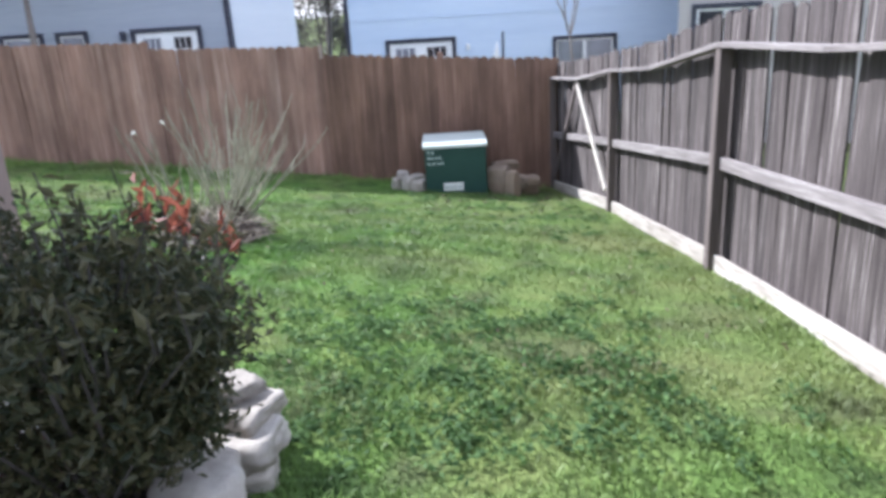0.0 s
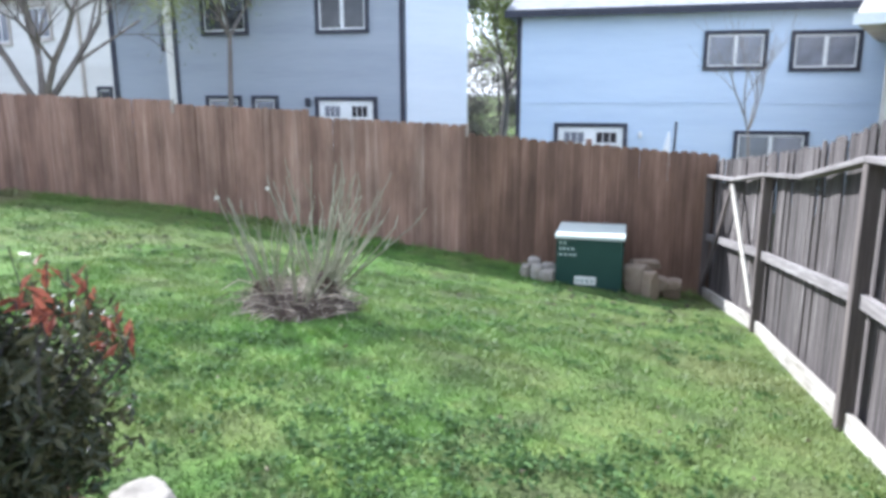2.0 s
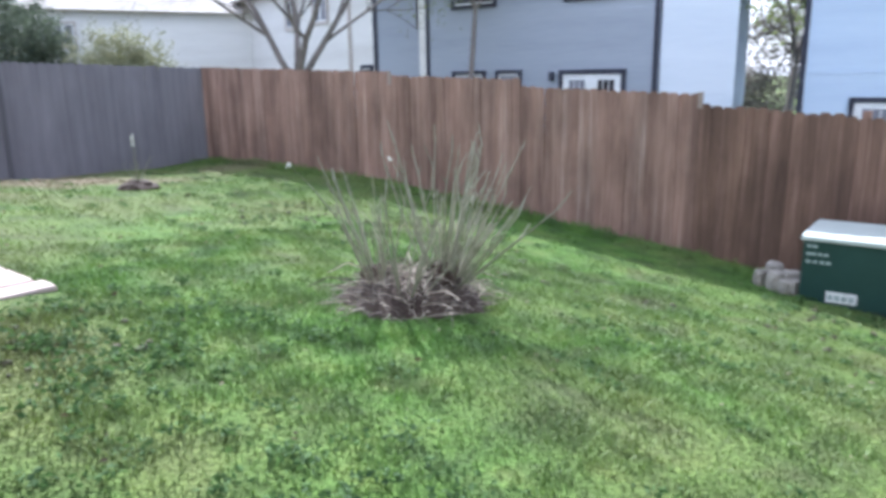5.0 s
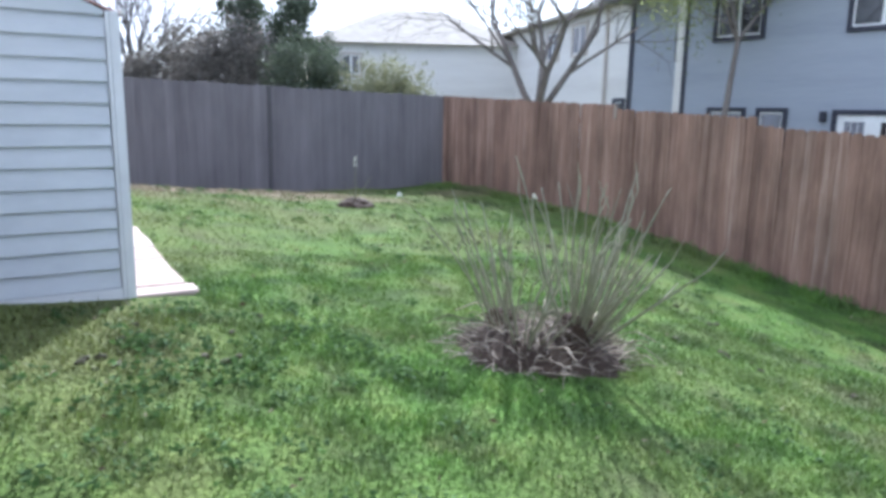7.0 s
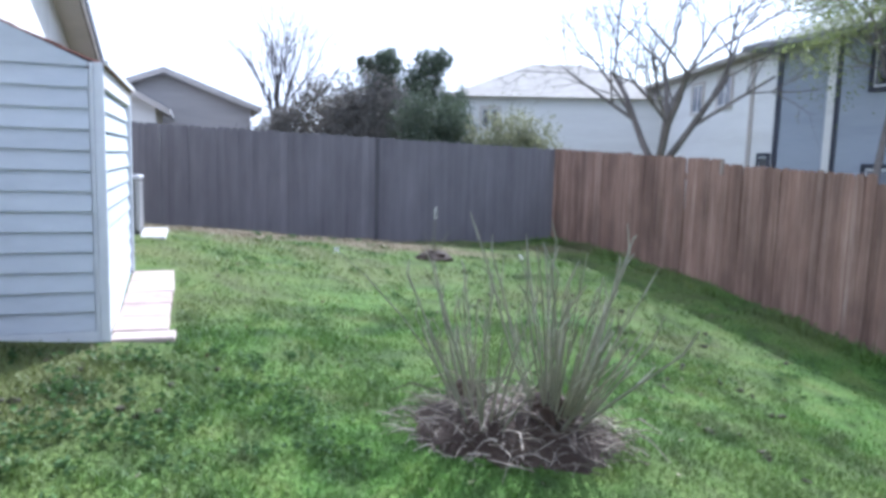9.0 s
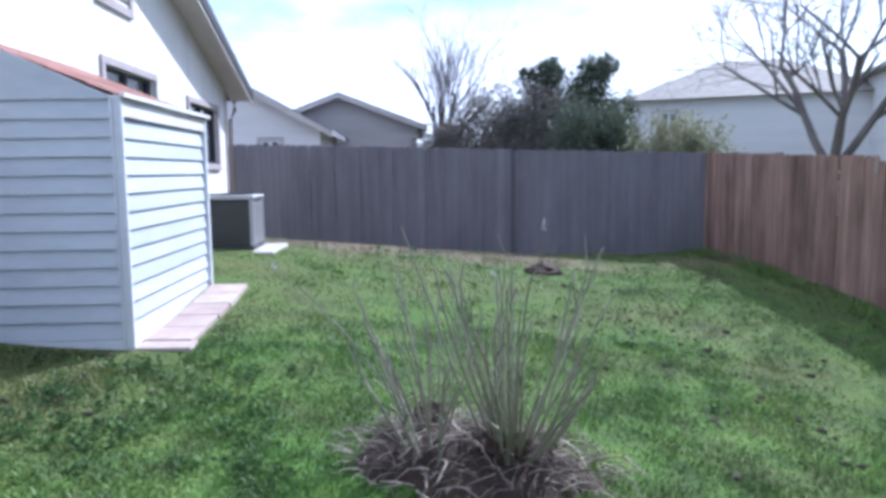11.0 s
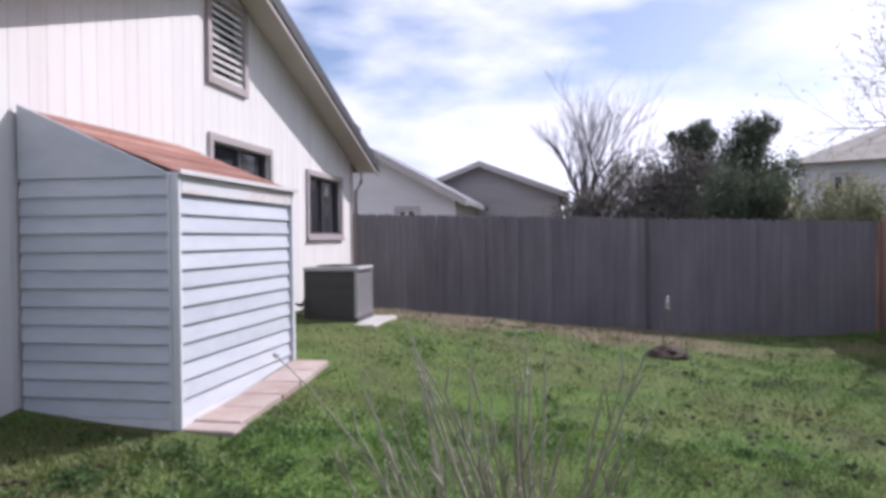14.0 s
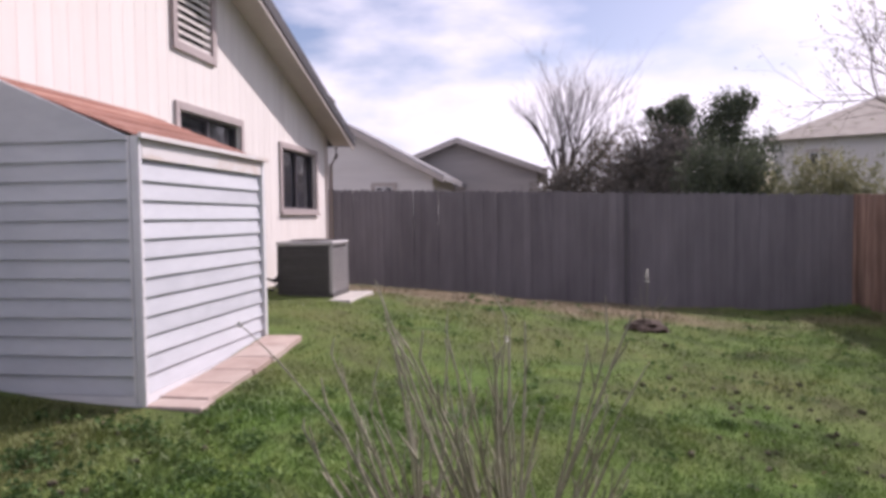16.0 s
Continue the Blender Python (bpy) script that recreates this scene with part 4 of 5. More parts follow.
def build_bare_shrub():
    cx, cy = MOUND
    # mound of leaf mulch with a ragged rim
    bm = bmesh.new()
    rings, seg = 9, 44
    rows = []
    for i in range(rings + 1):
        r = i / rings
        row = []
        for k in range(seg):
            a = k * math.tau / seg
            w = 1 + 0.20 * noise.noise(Vector((math.cos(a) * 2, math.sin(a) * 2, 3))) + 0.16 * noise.noise(Vector((math.cos(a) * 6, math.sin(a) * 6, 9)))
            x, y = cx + 0.43 * r * w * math.cos(a), cy + 0.69 * r * w * math.sin(a)
            h = 0.18 * (1 - r ** 2.5) + 0.07 * noise.noise(Vector((x * 6, y * 6, 1))) * (1 - r)
            row.append(bm.verts.new((x, y, g1(x, y) + h - 0.012)))
        rows.append(row)
    for a, b in zip(rows, rows[1:]):
        for k in range(seg):
            bm.faces.new((a[k], b[k], b[(k + 1) % seg], a[(k + 1) % seg]))
    ob = part("mulch_mound", bm, m_mulch, smooth=True)
    tagged(ob, "low round mound of brown leaf mulch on the lawn", "mulch", kind="stuff")
    # dead twigs and stalks lying on it
    rng = random.Random(8)
    bm = bmesh.new()
    for k in range(560):
        a, r = rng.uniform(0, math.tau), math.sqrt(rng.random()) * 1.10
        x, y = cx + 0.46 * r * math.cos(a), cy + 0.75 * r * math.sin(a)
        z = g1(x, y) + 0.17 * (1 - min(r, 1) ** 2.5) + rng.uniform(0.0, 0.06)
        d = Vector((math.cos(a) + rng.uniform(-1, 1), math.sin(a) + rng.uniform(-1, 1), rng.uniform(-0.2, 0.3))).normalized()
        ln = rng.uniform(0.06, 0.26) if k > 26 else rng.uniform(0.3, 0.5)
        p = Vector((x, y, z))
        arch = Vector((rng.uniform(-0.2, 0.2), rng.uniform(-0.2, 0.2), rng.uniform(0, 0.25))) * ln
        rad = rng.uniform(0.002, 0.0045) if k > 40 else rng.uniform(0.005, 0.008)
        tube(bm, [p - d * ln / 2, p - d * ln / 6 + arch * 0.8, p + d * ln / 6 + arch, p + d * ln / 2], [rad, rad, rad * 0.8, rad * 0.5], 3, cap=False)
    ob = part("dead_twigs", bm, m_twig_dry)
    tagged(ob, "dry straw-coloured twigs scattered on the mulch mound", "twigs", kind="stuff")
    # two clumps of upright bare stems
    shrub = thing("bare_shrub", "leafless shrub of thin upright grey-green stems", "shrub", at=(cx, cy, g1(cx, cy) + 0.08))
    for c, (px, py, n, tall, spread, pull) in enumerate(((cx + 0.12, cy + 0.16, 26, 1.20, 0.48, (0.14, 0.0)), (cx - 0.14, cy - 0.26, 17, 0.98, 0.42, (0.0, -0.12)), (cx + 0.16, cy - 0.30, 9, 0.85, 0.35, (0.55, -0.25)), (cx + 0.20, cy + 0.20, 12, 0.95, 0.4, (0.75, 0.05)), (cx + 0.06, cy + 0.40, 8, 0.9, 0.4, (0.3, 0.5)))):
        for k in range(n):
            a, q = rng.uniform(0, math.tau), rng.random()
            lean = spread * math.sqrt(q)
            base = (px + 0.10 * math.cos(a) * q - cx, py + 0.12 * math.sin(a) * q - cy, 0.02)
            d = (lean * math.cos(a) + pull[0], lean * math.sin(a) + pull[1], 1.0)
            ln = tall * rng.uniform(0.5, 1.0)
            pts = stem_path(rng, base, d, ln, 0.07)
            bm = bmesh.new()
            r0 = rng.uniform(0.0065, 0.0125)
            tube(bm, pts, [r0 * (1 - 0.12 * i) for i in range(len(pts))], 5)
            for j in range(1, len(pts)):
                e = (Vector(d).normalized() + Vector((rng.uniform(-1, 1), rng.uniform(-1, 1), rng.uniform(0, 0.5))) * 0.6).normalized()
                tube(bm, [pts[j], pts[j] + e * rng.uniform(0.015, 0.05 if j < 3 else 0.20)], [r0 * 0.6, r0 * 0.25], 4)
            part("stem", bm, m_stem, shrub)
    # a few long stems end in a pale dry flower head
    for k, (sx, sy, tx, ty, tz) in enumerate(((-0.10, -0.32, 1.25, 1.32, 0.60), (0.05, 0.20, 1.0, 2.55, 0.50))):
        tip = Vector((tx - cx, ty - cy, tz - g1(cx, cy)))
        foot = Vector((sx, sy, 0.02))
        mid = foot.lerp(tip, 0.5) + Vector((0, 0, 0.10))
        bm = bmesh.new()
        tube(bm, [foot, foot.lerp(mid, 0.5) + Vector((0, 0, 0.03)), mid, mid.lerp(tip, 0.55) + Vector((0, 0, 0.02)), tip], [0.006, 0.0055, 0.005, 0.004, 0.003], 5)
        st = part("stem", bm, m_stem, shrub)
        cloud = [tip + Vector((rng.uniform(-1, 1), rng.uniform(-1, 1), rng.uniform(-1, 1))) * 0.012 for _ in range(12)]
        leaf_cloud("flower_head", [tuple(c) for c in cloud], 90 + k, 0.024, m_litter, st, "pale dry flower head", aspect=0.7)
    # dark crown where the stems leave the ground
    for px, py, r in ((0.14, 0.14, 0.13), (-0.20, -0.26, 0.11)):
        bm = bmesh.new()
        bmesh.ops.create_icosphere(bm, subdivisions=3, radius=1.0)
        for v in bm.verts:
            k = 1 + 0.4 * noise.noise(v.co * 3 + Vector((px, py, 0)))
            v.co = Vector((px + v.co.x * r * k, py + v.co.y * r * k, max(-0.03, v.co.z * 0.13 * k + 0.06)))
        part("root_crown", bm, m_mulch, shrub)


build_bare_shrub()


def build_photinia():
    cx, cy = 2.34, -1.94
    z0 = g1(cx, cy)
    bush = thing("photinia_bush", "dense dark green bush with red new leaves", "bush", at=(0, 0, 0))
    rng = random.Random(12)
    nr = np.random.default_rng(12)
    bm = bmesh.new()
    tips = []
    for k in range(26):
        a = rng.uniform(0, math.tau)
        pts = stem_path(rng, (cx + 0.05 * math.cos(a), cy + 0.05 * math.sin(a), z0), (0.55 * math.cos(a), 0.55 * math.sin(a), 1), rng.uniform(0.6, 1.0), 0.12)
        tube(bm, pts, [0.012, 0.010, 0.008, 0.006, 0.005, 0.003], 5)
        tips.append(pts[-1])
    part("trunk", bm, m_dark_bark, bush)
    lobes = [((cx, cy, z0 + 0.58), (0.38, 0.40, 0.42), 7500)]
    for k in range(15):
        a = k * 2.4
        q = 0.22 + 0.20 * ((k * 7) % 5) / 4
        lobes.append(((cx + 0.04 + q * math.cos(a) * 1.05, cy + q * math.sin(a), z0 + 0.42 + 0.48 * ((k * 3) % 7) / 6), (0.14 + 0.08 * (k % 3) / 2, 0.14 + 0.08 * (k % 3) / 2, 0.15 + 0.05 * (k % 2)), 900))
    for c, r, n in lobes:
        d = nr.normal(size=(n, 3))
        d /= np.linalg.norm(d, axis=1)[:, None]
        rad = nr.uniform(0.45, 1.02, n) ** 0.6
        p = np.array(c) + d * np.array(r) * rad[:, None]
        p = p + nr.normal(size=(n, 3)) * 0.03
        p = p[p[:, 2] > z0 + 0.10 + 0.06 * np.sin(p[:, 0] * 30)]
        leaf_cloud("foliage", p, n, 0.043, m_photinia, bush, "glossy dark green and brown leaves", aspect=0.38)
    for k in range(44):
        x, y = (cx + rng.uniform(0.05, 0.46), cy + rng.uniform(0.02, 0.42)) if k < 11 else (cx + rng.uniform(-0.5, 0.5), cy + rng.uniform(-0.5, 0.42))
        q = math.hypot((x - cx - 0.05) / 0.5, (y - cy) / 0.5)
        zt = z0 + 1.02 - 0.22 * min(q, 1) ** 2
        top = zt + rng.uniform(0.04, 0.21)
        bm = bmesh.new()
        tube(bm, [Vector((cx + 0.7 * (x - cx), cy + 0.7 * (y - cy), zt - 0.16)), Vector((x, y, zt)), Vector((x + rng.uniform(-0.04, 0.04), y + rng.uniform(-0.03, 0.03), top))], [0.004, 0.003, 0.002], 4)
        shoot = part("shoot", bm, m_dark_bark, bush)
        m = rng.randint(5, 8)
        p = [(x + rng.uniform(-0.02, 0.02), y + rng.uniform(-0.02, 0.02), zt + 0.02 + (top - zt) * j / m) for j in range(m)]
        leaf_cloud("new_leaves", p, 77 + k, 0.072, m_photinia_red if k < 11 else m_photinia, shoot, "upright red-brown new leaves" if k < 11 else "", aspect=0.32, droop=-0.9)


build_photinia()


def branch_tree(name, label, at, height, spread, seed, bark, levels=4, fork=0.28, limbs=4, r0=0.12, leaf=None, category="tree", droop=0.0, up=0.75, limb=0.48):
    """A tapered trunk that forks into limbs, boughs and twigs; leaves, where it has them, cluster at the twigs."""
    rng = random.Random(seed)
    tree = thing(name, label, category, at=at)
    bm = bmesh.new()
    ends = []

    def grow(p, d, ln, r, lev):
        segs = 4 if lev < 2 else 3
        pts, rad = [p], [r]
        dd = d
        for i in range(segs):
            dd = (dd + Vector((rng.uniform(-1, 1), rng.uniform(-1, 1), rng.uniform(-0.5, 0.5) + 0.10)) * 0.16).normalized()
            pts.append(pts[-1] + dd * ln / segs)
            rad.append(r * (1 - 0.42 * (i + 1) / segs))
        tube(bm, pts, rad, 7 if lev == 0 else 5 if lev < 3 else 3, cap=lev == 0)
        if lev >= levels:
            ends.extend(pts[1:])
            return
        n = limbs if lev == 0 else rng.randint(3, 4)
        for k in range(n):
            j = segs if lev == 0 else rng.randint(max(1, segs - 2), segs)
            a = k * math.tau / n + rng.uniform(-0.5, 0.5)
            side = dd.orthogonal().normalized()
            side = (side * math.cos(a) + dd.cross(side) * math.sin(a))
            nd = (dd * up + side * spread * rng.uniform(0.7, 1.2) + Vector((0, 0, 0.18 - droop * lev))).normalized()
            grow(pts[j], nd, ln * rng.uniform(0.62, 0.82) if lev else height * (1 - fork) * limb * rng.uniform(0.88, 1.14), rad[j] * (0.78 if lev == 0 else rng.uniform(0.55, 0.72)), lev + 1)

    grow(Vector((0, 0, -0.1)), Vector((rng.uniform(-0.08, 0.08), rng.uniform(-0.08, 0.08), 1)), height * fork, r0, 0)
    part("trunk", bm, bark, tree)
    if leaf:
        material, per, size, jitter = leaf
        nr = np.random.default_rng(seed)
        e = np.array([tuple(q) for q in ends])
        p = np.repeat(e, per, 0) + nr.normal(size=(len(e) * per, 3)) * jitter
        leaf_cloud("crown", p, seed, size, material, tree)
    return tree


def leaf_bush(name, label, at, lobes, material, size, seed, category="bush", trunk=True):
    """Foliage in uneven lobes round a few stems, with gaps between the clumps."""
    b = thing(name, label, category, at=at)
    nr = np.random.default_rng(seed)
    rng = random.Random(seed)
    bm = bmesh.new()
    allp = []
    for (x, y, z), (rx, ry, rz), n in lobes:
        tube(bm, [Vector((x * 0.3, y * 0.3, -0.1)), Vector((x * 0.6, y * 0.6, z * 0.5)), Vector((x, y, z))], [0.09, 0.06, 0.03], 6)
        k = max(8, n // 60)
        d = nr.normal(size=(k, 3))
        d /= np.linalg.norm(d, axis=1)[:, None]
        centres = np.array((x, y, z)) + d * np.array((rx, ry, rz)) * nr.uniform(0.35, 1.0, k)[:, None]
        for c in centres:
            m = n // k
            allp.append(c + nr.normal(size=(m, 3)) * np.array((rx, ry, rz)) * 0.17)
    part("trunk", bm, m_dark_bark, b)
    leaf_cloud("crown", np.concatenate(allp), seed, size, material, b)
    return b


# behind the brown fence
branch_tree("forked_tree", "bare grey forking tree with a few pale buds", (-9.1, 10.2, -0.8), 9.6, 0.66, 5, m_bark, levels=5, fork=0.21, limbs=4, r0=0.20, leaf=(m_pale_olive, 1, 0.07, 0.06), droop=0.03, limb=0.36)
branch_tree("spring_tree", "slender tree with fresh yellow-green leaves", (-5.5, 13.1, -1.0), 7.6, 0.72, 9, m_bark, levels=4, fork=0.54, limbs=4, r0=0.10, leaf=(m_spring, 44, 0.085, 0.36))
branch_tree("young_tree", "thin leafless young tree against blue siding", (6.65, 12.6, -1.3), 4.6, 0.42, 14, m_bark, levels=3, fork=0.45, limbs=4, r0=0.045)
branch_tree("spring_tree", "tree with pale spring leaves between two houses", (-0.4, 22.5, -1.5), 8.5, 0.6, 21, m_bark, levels=4, fork=0.35, limbs=4, r0=0.16, leaf=(m_spring, 26, 0.20, 0.5))
leaf_bush("brush", "tangled brown brush between two houses", (-1.2, 27.5, -1.5), [((-1.6, 0, 1.6), (1.6, 0.8, 1.8), 4200), ((0.8, 0.3, 1.8), (1.6, 0.8, 1.8), 4200), ((-0.4, 0.8, 4.0), (2.2, 0.8, 1.4), 3600)], m_brush, 0.17, 33)

# behind the grey fence
branch_tree("bare_tree", "tall leafless tree with fine upright branches", (-19.5, 2.9, -0.6), 8.0, 0.50, 41, m_dark_bark, levels=5, fork=0.22, limbs=6, r0=0.17, up=1.1, limb=0.36)
leaf_bush("hedge", "brown-grey overgrown hedge behind the fence", (-18.5, 4.9, -0.6), [((0, -1.5, 2.3), (1.0, 1.2, 1.1), 5200), ((0, -0.1, 3.0), (1.2, 1.3, 1.4), 7600), ((0.3, 1.4, 3.1), (1.1, 1.3, 1.35), 7000), ((0.5, 0.6, 1.8), (1.2, 2.4, 1.2), 6000)], m_brush, 0.12, 43)
leaf_bush("evergreen_tree", "dark evergreen tree with two uneven heads", (-19.2, 7.6, -0.6), [((0, -1.0, 4.4), (0.75, 0.8, 0.85), 3800), ((0, -0.75, 5.0), (0.5, 0.5, 0.5), 1600), ((0.1, 0.6, 4.6), (0.8, 0.8, 0.95), 4200), ((0, 1.0, 5.1), (0.5, 0.55, 0.5), 1700), ((0, -1.5, 4.9), (0.35, 0.35, 0.35), 600), ((0, 0.1, 3.4), (1.2, 1.6, 1.2), 7600), ((0, 1.7, 3.5), (0.7, 0.7, 0.9), 2400)], m_evergreen, 0.11, 44, category="tree")
leaf_bush("evergreen_bush", "dense dark green evergreen bush", (-15.6, 7.3, -0.6), [((0, -0.4, 2.2), (0.8, 0.8, 1.5), 7200), ((0, 0.6, 2.4), (0.8, 0.8, 1.3), 6000)], m_evergreen, 0.11, 45)
leaf_bush("olive_bush", "light olive-leaved bush behind the fence", (-15.0, 8.9, -0.6), [((0, 0.0, 1.9), (0.7, 0.8, 1.3), 3000), ((-0.2, 0.9, 2.2), (0.7, 0.9, 1.2), 2600), ((0.1, 1.9, 1.9), (0.7, 0.9, 1.2), 2200)], m_pale_olive, 0.13, 46)


# ---- neighbouring houses ----
def frame_of(origin, along):
    """A pose whose x runs along a wall and whose -y faces the yard."""
    a = math.atan2(along[1], along[0])
    return Matrix.Translation((origin[0], origin[1], 0)) @ Matrix.Rotation(a, 4, "Z")


def wall_window(house, x0, x1, z0, z1, trim, glass, kind="window", tw=0.10, mullions=1, sashes=m_white_vinyl, label=""):
    w = box_part(kind, (x0, -0.02, z0), (x1, 0.05, z1), sashes, house, label)
    for lo, hi in (((x0 - tw, z0 - tw), (x0, z1 + tw)), ((x1, z0 - tw), (x1 + tw, z1 + tw)), ((x0, z1), (x1, z1 + tw)), ((x0, z0 - tw), (x1, z0))):
        box_part("frame", (lo[0], -0.06, lo[1]), (hi[0], -0.003, hi[1]), trim, w)
    n = mullions + 1
    s = (x1 - x0) / n
    for k in range(n):
        box_part("pane", (x0 + s * k + 0.05, -0.03, z0 + 0.05), (x0 + s * (k + 1) - 0.05, -0.022, z1 - 0.05), glass, w)
    return w


def patio_door(house, x0, x1, z0, z1, trim):
    d = box_part("door", (x0, -0.02, z0), (x1, 0.05, z1), m_white_vinyl, house, "white double patio door")
    tw = 0.11
    for lo, hi in (((x0 - tw, z0), (x0, z1 + tw)), ((x1, z0), (x1 + tw, z1 + tw)), ((x0, z1), (x1, z1 + tw))):
        box_part("frame", (lo[0], -0.06, lo[1]), (hi[0], -0.003, hi[1]), trim, d)
    mid = (x0 + x1) / 2
    for a, b in ((x0, mid), (mid, x1)):
        for i in range(3):
            for j in range(4):
                w = (b - a - 0.32) / 3
                box_part("pane", (a + 0.16 + w * i + 0.012, -0.03, z1 - 0.42 - 0.36 * j), (a + 0.16 + w * (i + 1) - 0.012, -0.021, z1 - 0.14 - 0.36 * j), m_dark_glass if a == mid else m_grey_glass, d)


def lap_wall(house, x0, x1, z0, z1, material, y=0.0, thick=0.2, name="wall", step=0.2):
    """A wall of lapped boards as one relief, facing -y."""
    bm = bmesh.new()
    out = [(y + thick, z0), (y, z0)]
    z = z0
    while z < z1 - 0.01:
        t = min(z + step, z1)
        out += [(y, z), (y - 0.0, z + 0.002), (y + 0.007, t)]
        z = t
    out += [(y + thick, z1)]
    clean = [out[0]]
    for p in out[1:]:
        if (Vector(p) - Vector(clean[-1])).length > 1e-4:
            clean.append(p)
    prism(bm, clean, "x", x0, x1)
    return part(name, bm, material, house)


def build_blue_house():
    h = thing("neighbour_house", "two-storey light blue sided house with navy trim", "house")
    h.matrix_basis = frame_of((0.96, 17.3), (1, -0.005))
    W = 9.4
    zt = 3.46
    lap_wall(h, 0, W, -2.0, zt, m_blue)
    box_part("wall", (0, 0.2, -2.0), (0.2, 8.0, zt), m_blue, h)
    box_part("wall", (W - 0.2, 0.2, -2.0), (W, 8.0, zt), m_blue, h)
    box_part("wall", (0, 8.0, -2.0), (W, 8.2, zt), m_blue, h)
    box_part("corner_board", (-0.02, -0.03, -2.0), (0.10, -0.002, zt), m_black_trim, h)
    box_part("corner_board", (W - 0.10, -0.03, -2.0), (W + 0.02, -0.002, zt), m_white_vinyl, h)
    box_part("band_board", (0.102, -0.02, 1.12), (W - 0.102, -0.003, 1.16), m_blue, h)
    bm = bmesh.new()
    prism(bm, [(-0.35, zt - 0.02), (-0.35, zt + 0.12), (4.1, zt + 1.5), (8.5, zt + 0.12), (8.5, zt - 0.02)], "x", -0.3, W + 0.3)
    part("roof", bm, m_grey_shingle, h)
    box_part("fascia", (-0.32, -0.40, zt - 0.06), (W + 0.32, -0.353, zt + 0.13), m_black_trim, h)
    patio_door(h, 1.18, 2.95, -1.55, 0.48, m_black_trim)
    wall_window(h, 4.98, 6.33, 2.07, 2.87, m_black_trim, m_grey_glass, label="upstairs sliding window with blinds")
    wall_window(h, 7.06, 8.50, 2.02, 2.83, m_black_trim, m_grey_glass, label="upstairs sliding window with blinds")
    wall_window(h, 5.89, 7.50, -0.80, 0.33, m_black_trim, m_grey_glass, label="downstairs sliding window")
    box_part("wall_lamp", (3.35, -0.12, 0.2), (3.45, -0.002, 0.38), m_white_vinyl, h, bevel=0.02)


def build_umbrella():
    u = thing("patio_umbrella", "closed white patio umbrella on a dark pole", "umbrella", at=(5.12, 15.2, -1.9))
    bm = bmesh.new()
    tube(bm, [Vector((0, 0, 0)), Vector((0.05, 0, 2.62))], [0.035, 0.03], 8)
    part("pole", bm, m_black_trim, u)
    bm = bmesh.new()
    tube(bm, [Vector((-0.20, 0, 0.9)), Vector((-0.17, 0, 1.5)), Vector((-0.13, 0, 2.1)), Vector((-0.10, 0, 2.38))], [0.10, 0.11, 0.07, 0.02], 9)
    part("canopy", bm, m_white_vinyl, u, "folded white canopy", smooth=True)
    bm = bmesh.new()
    tube(bm, [Vector((0, 0, -0.05)), Vector((0, 0, 0.06))], [0.28, 0.25], 14)
    part("base", bm, m_black_trim, u)


build_umbrella()


build_blue_house()


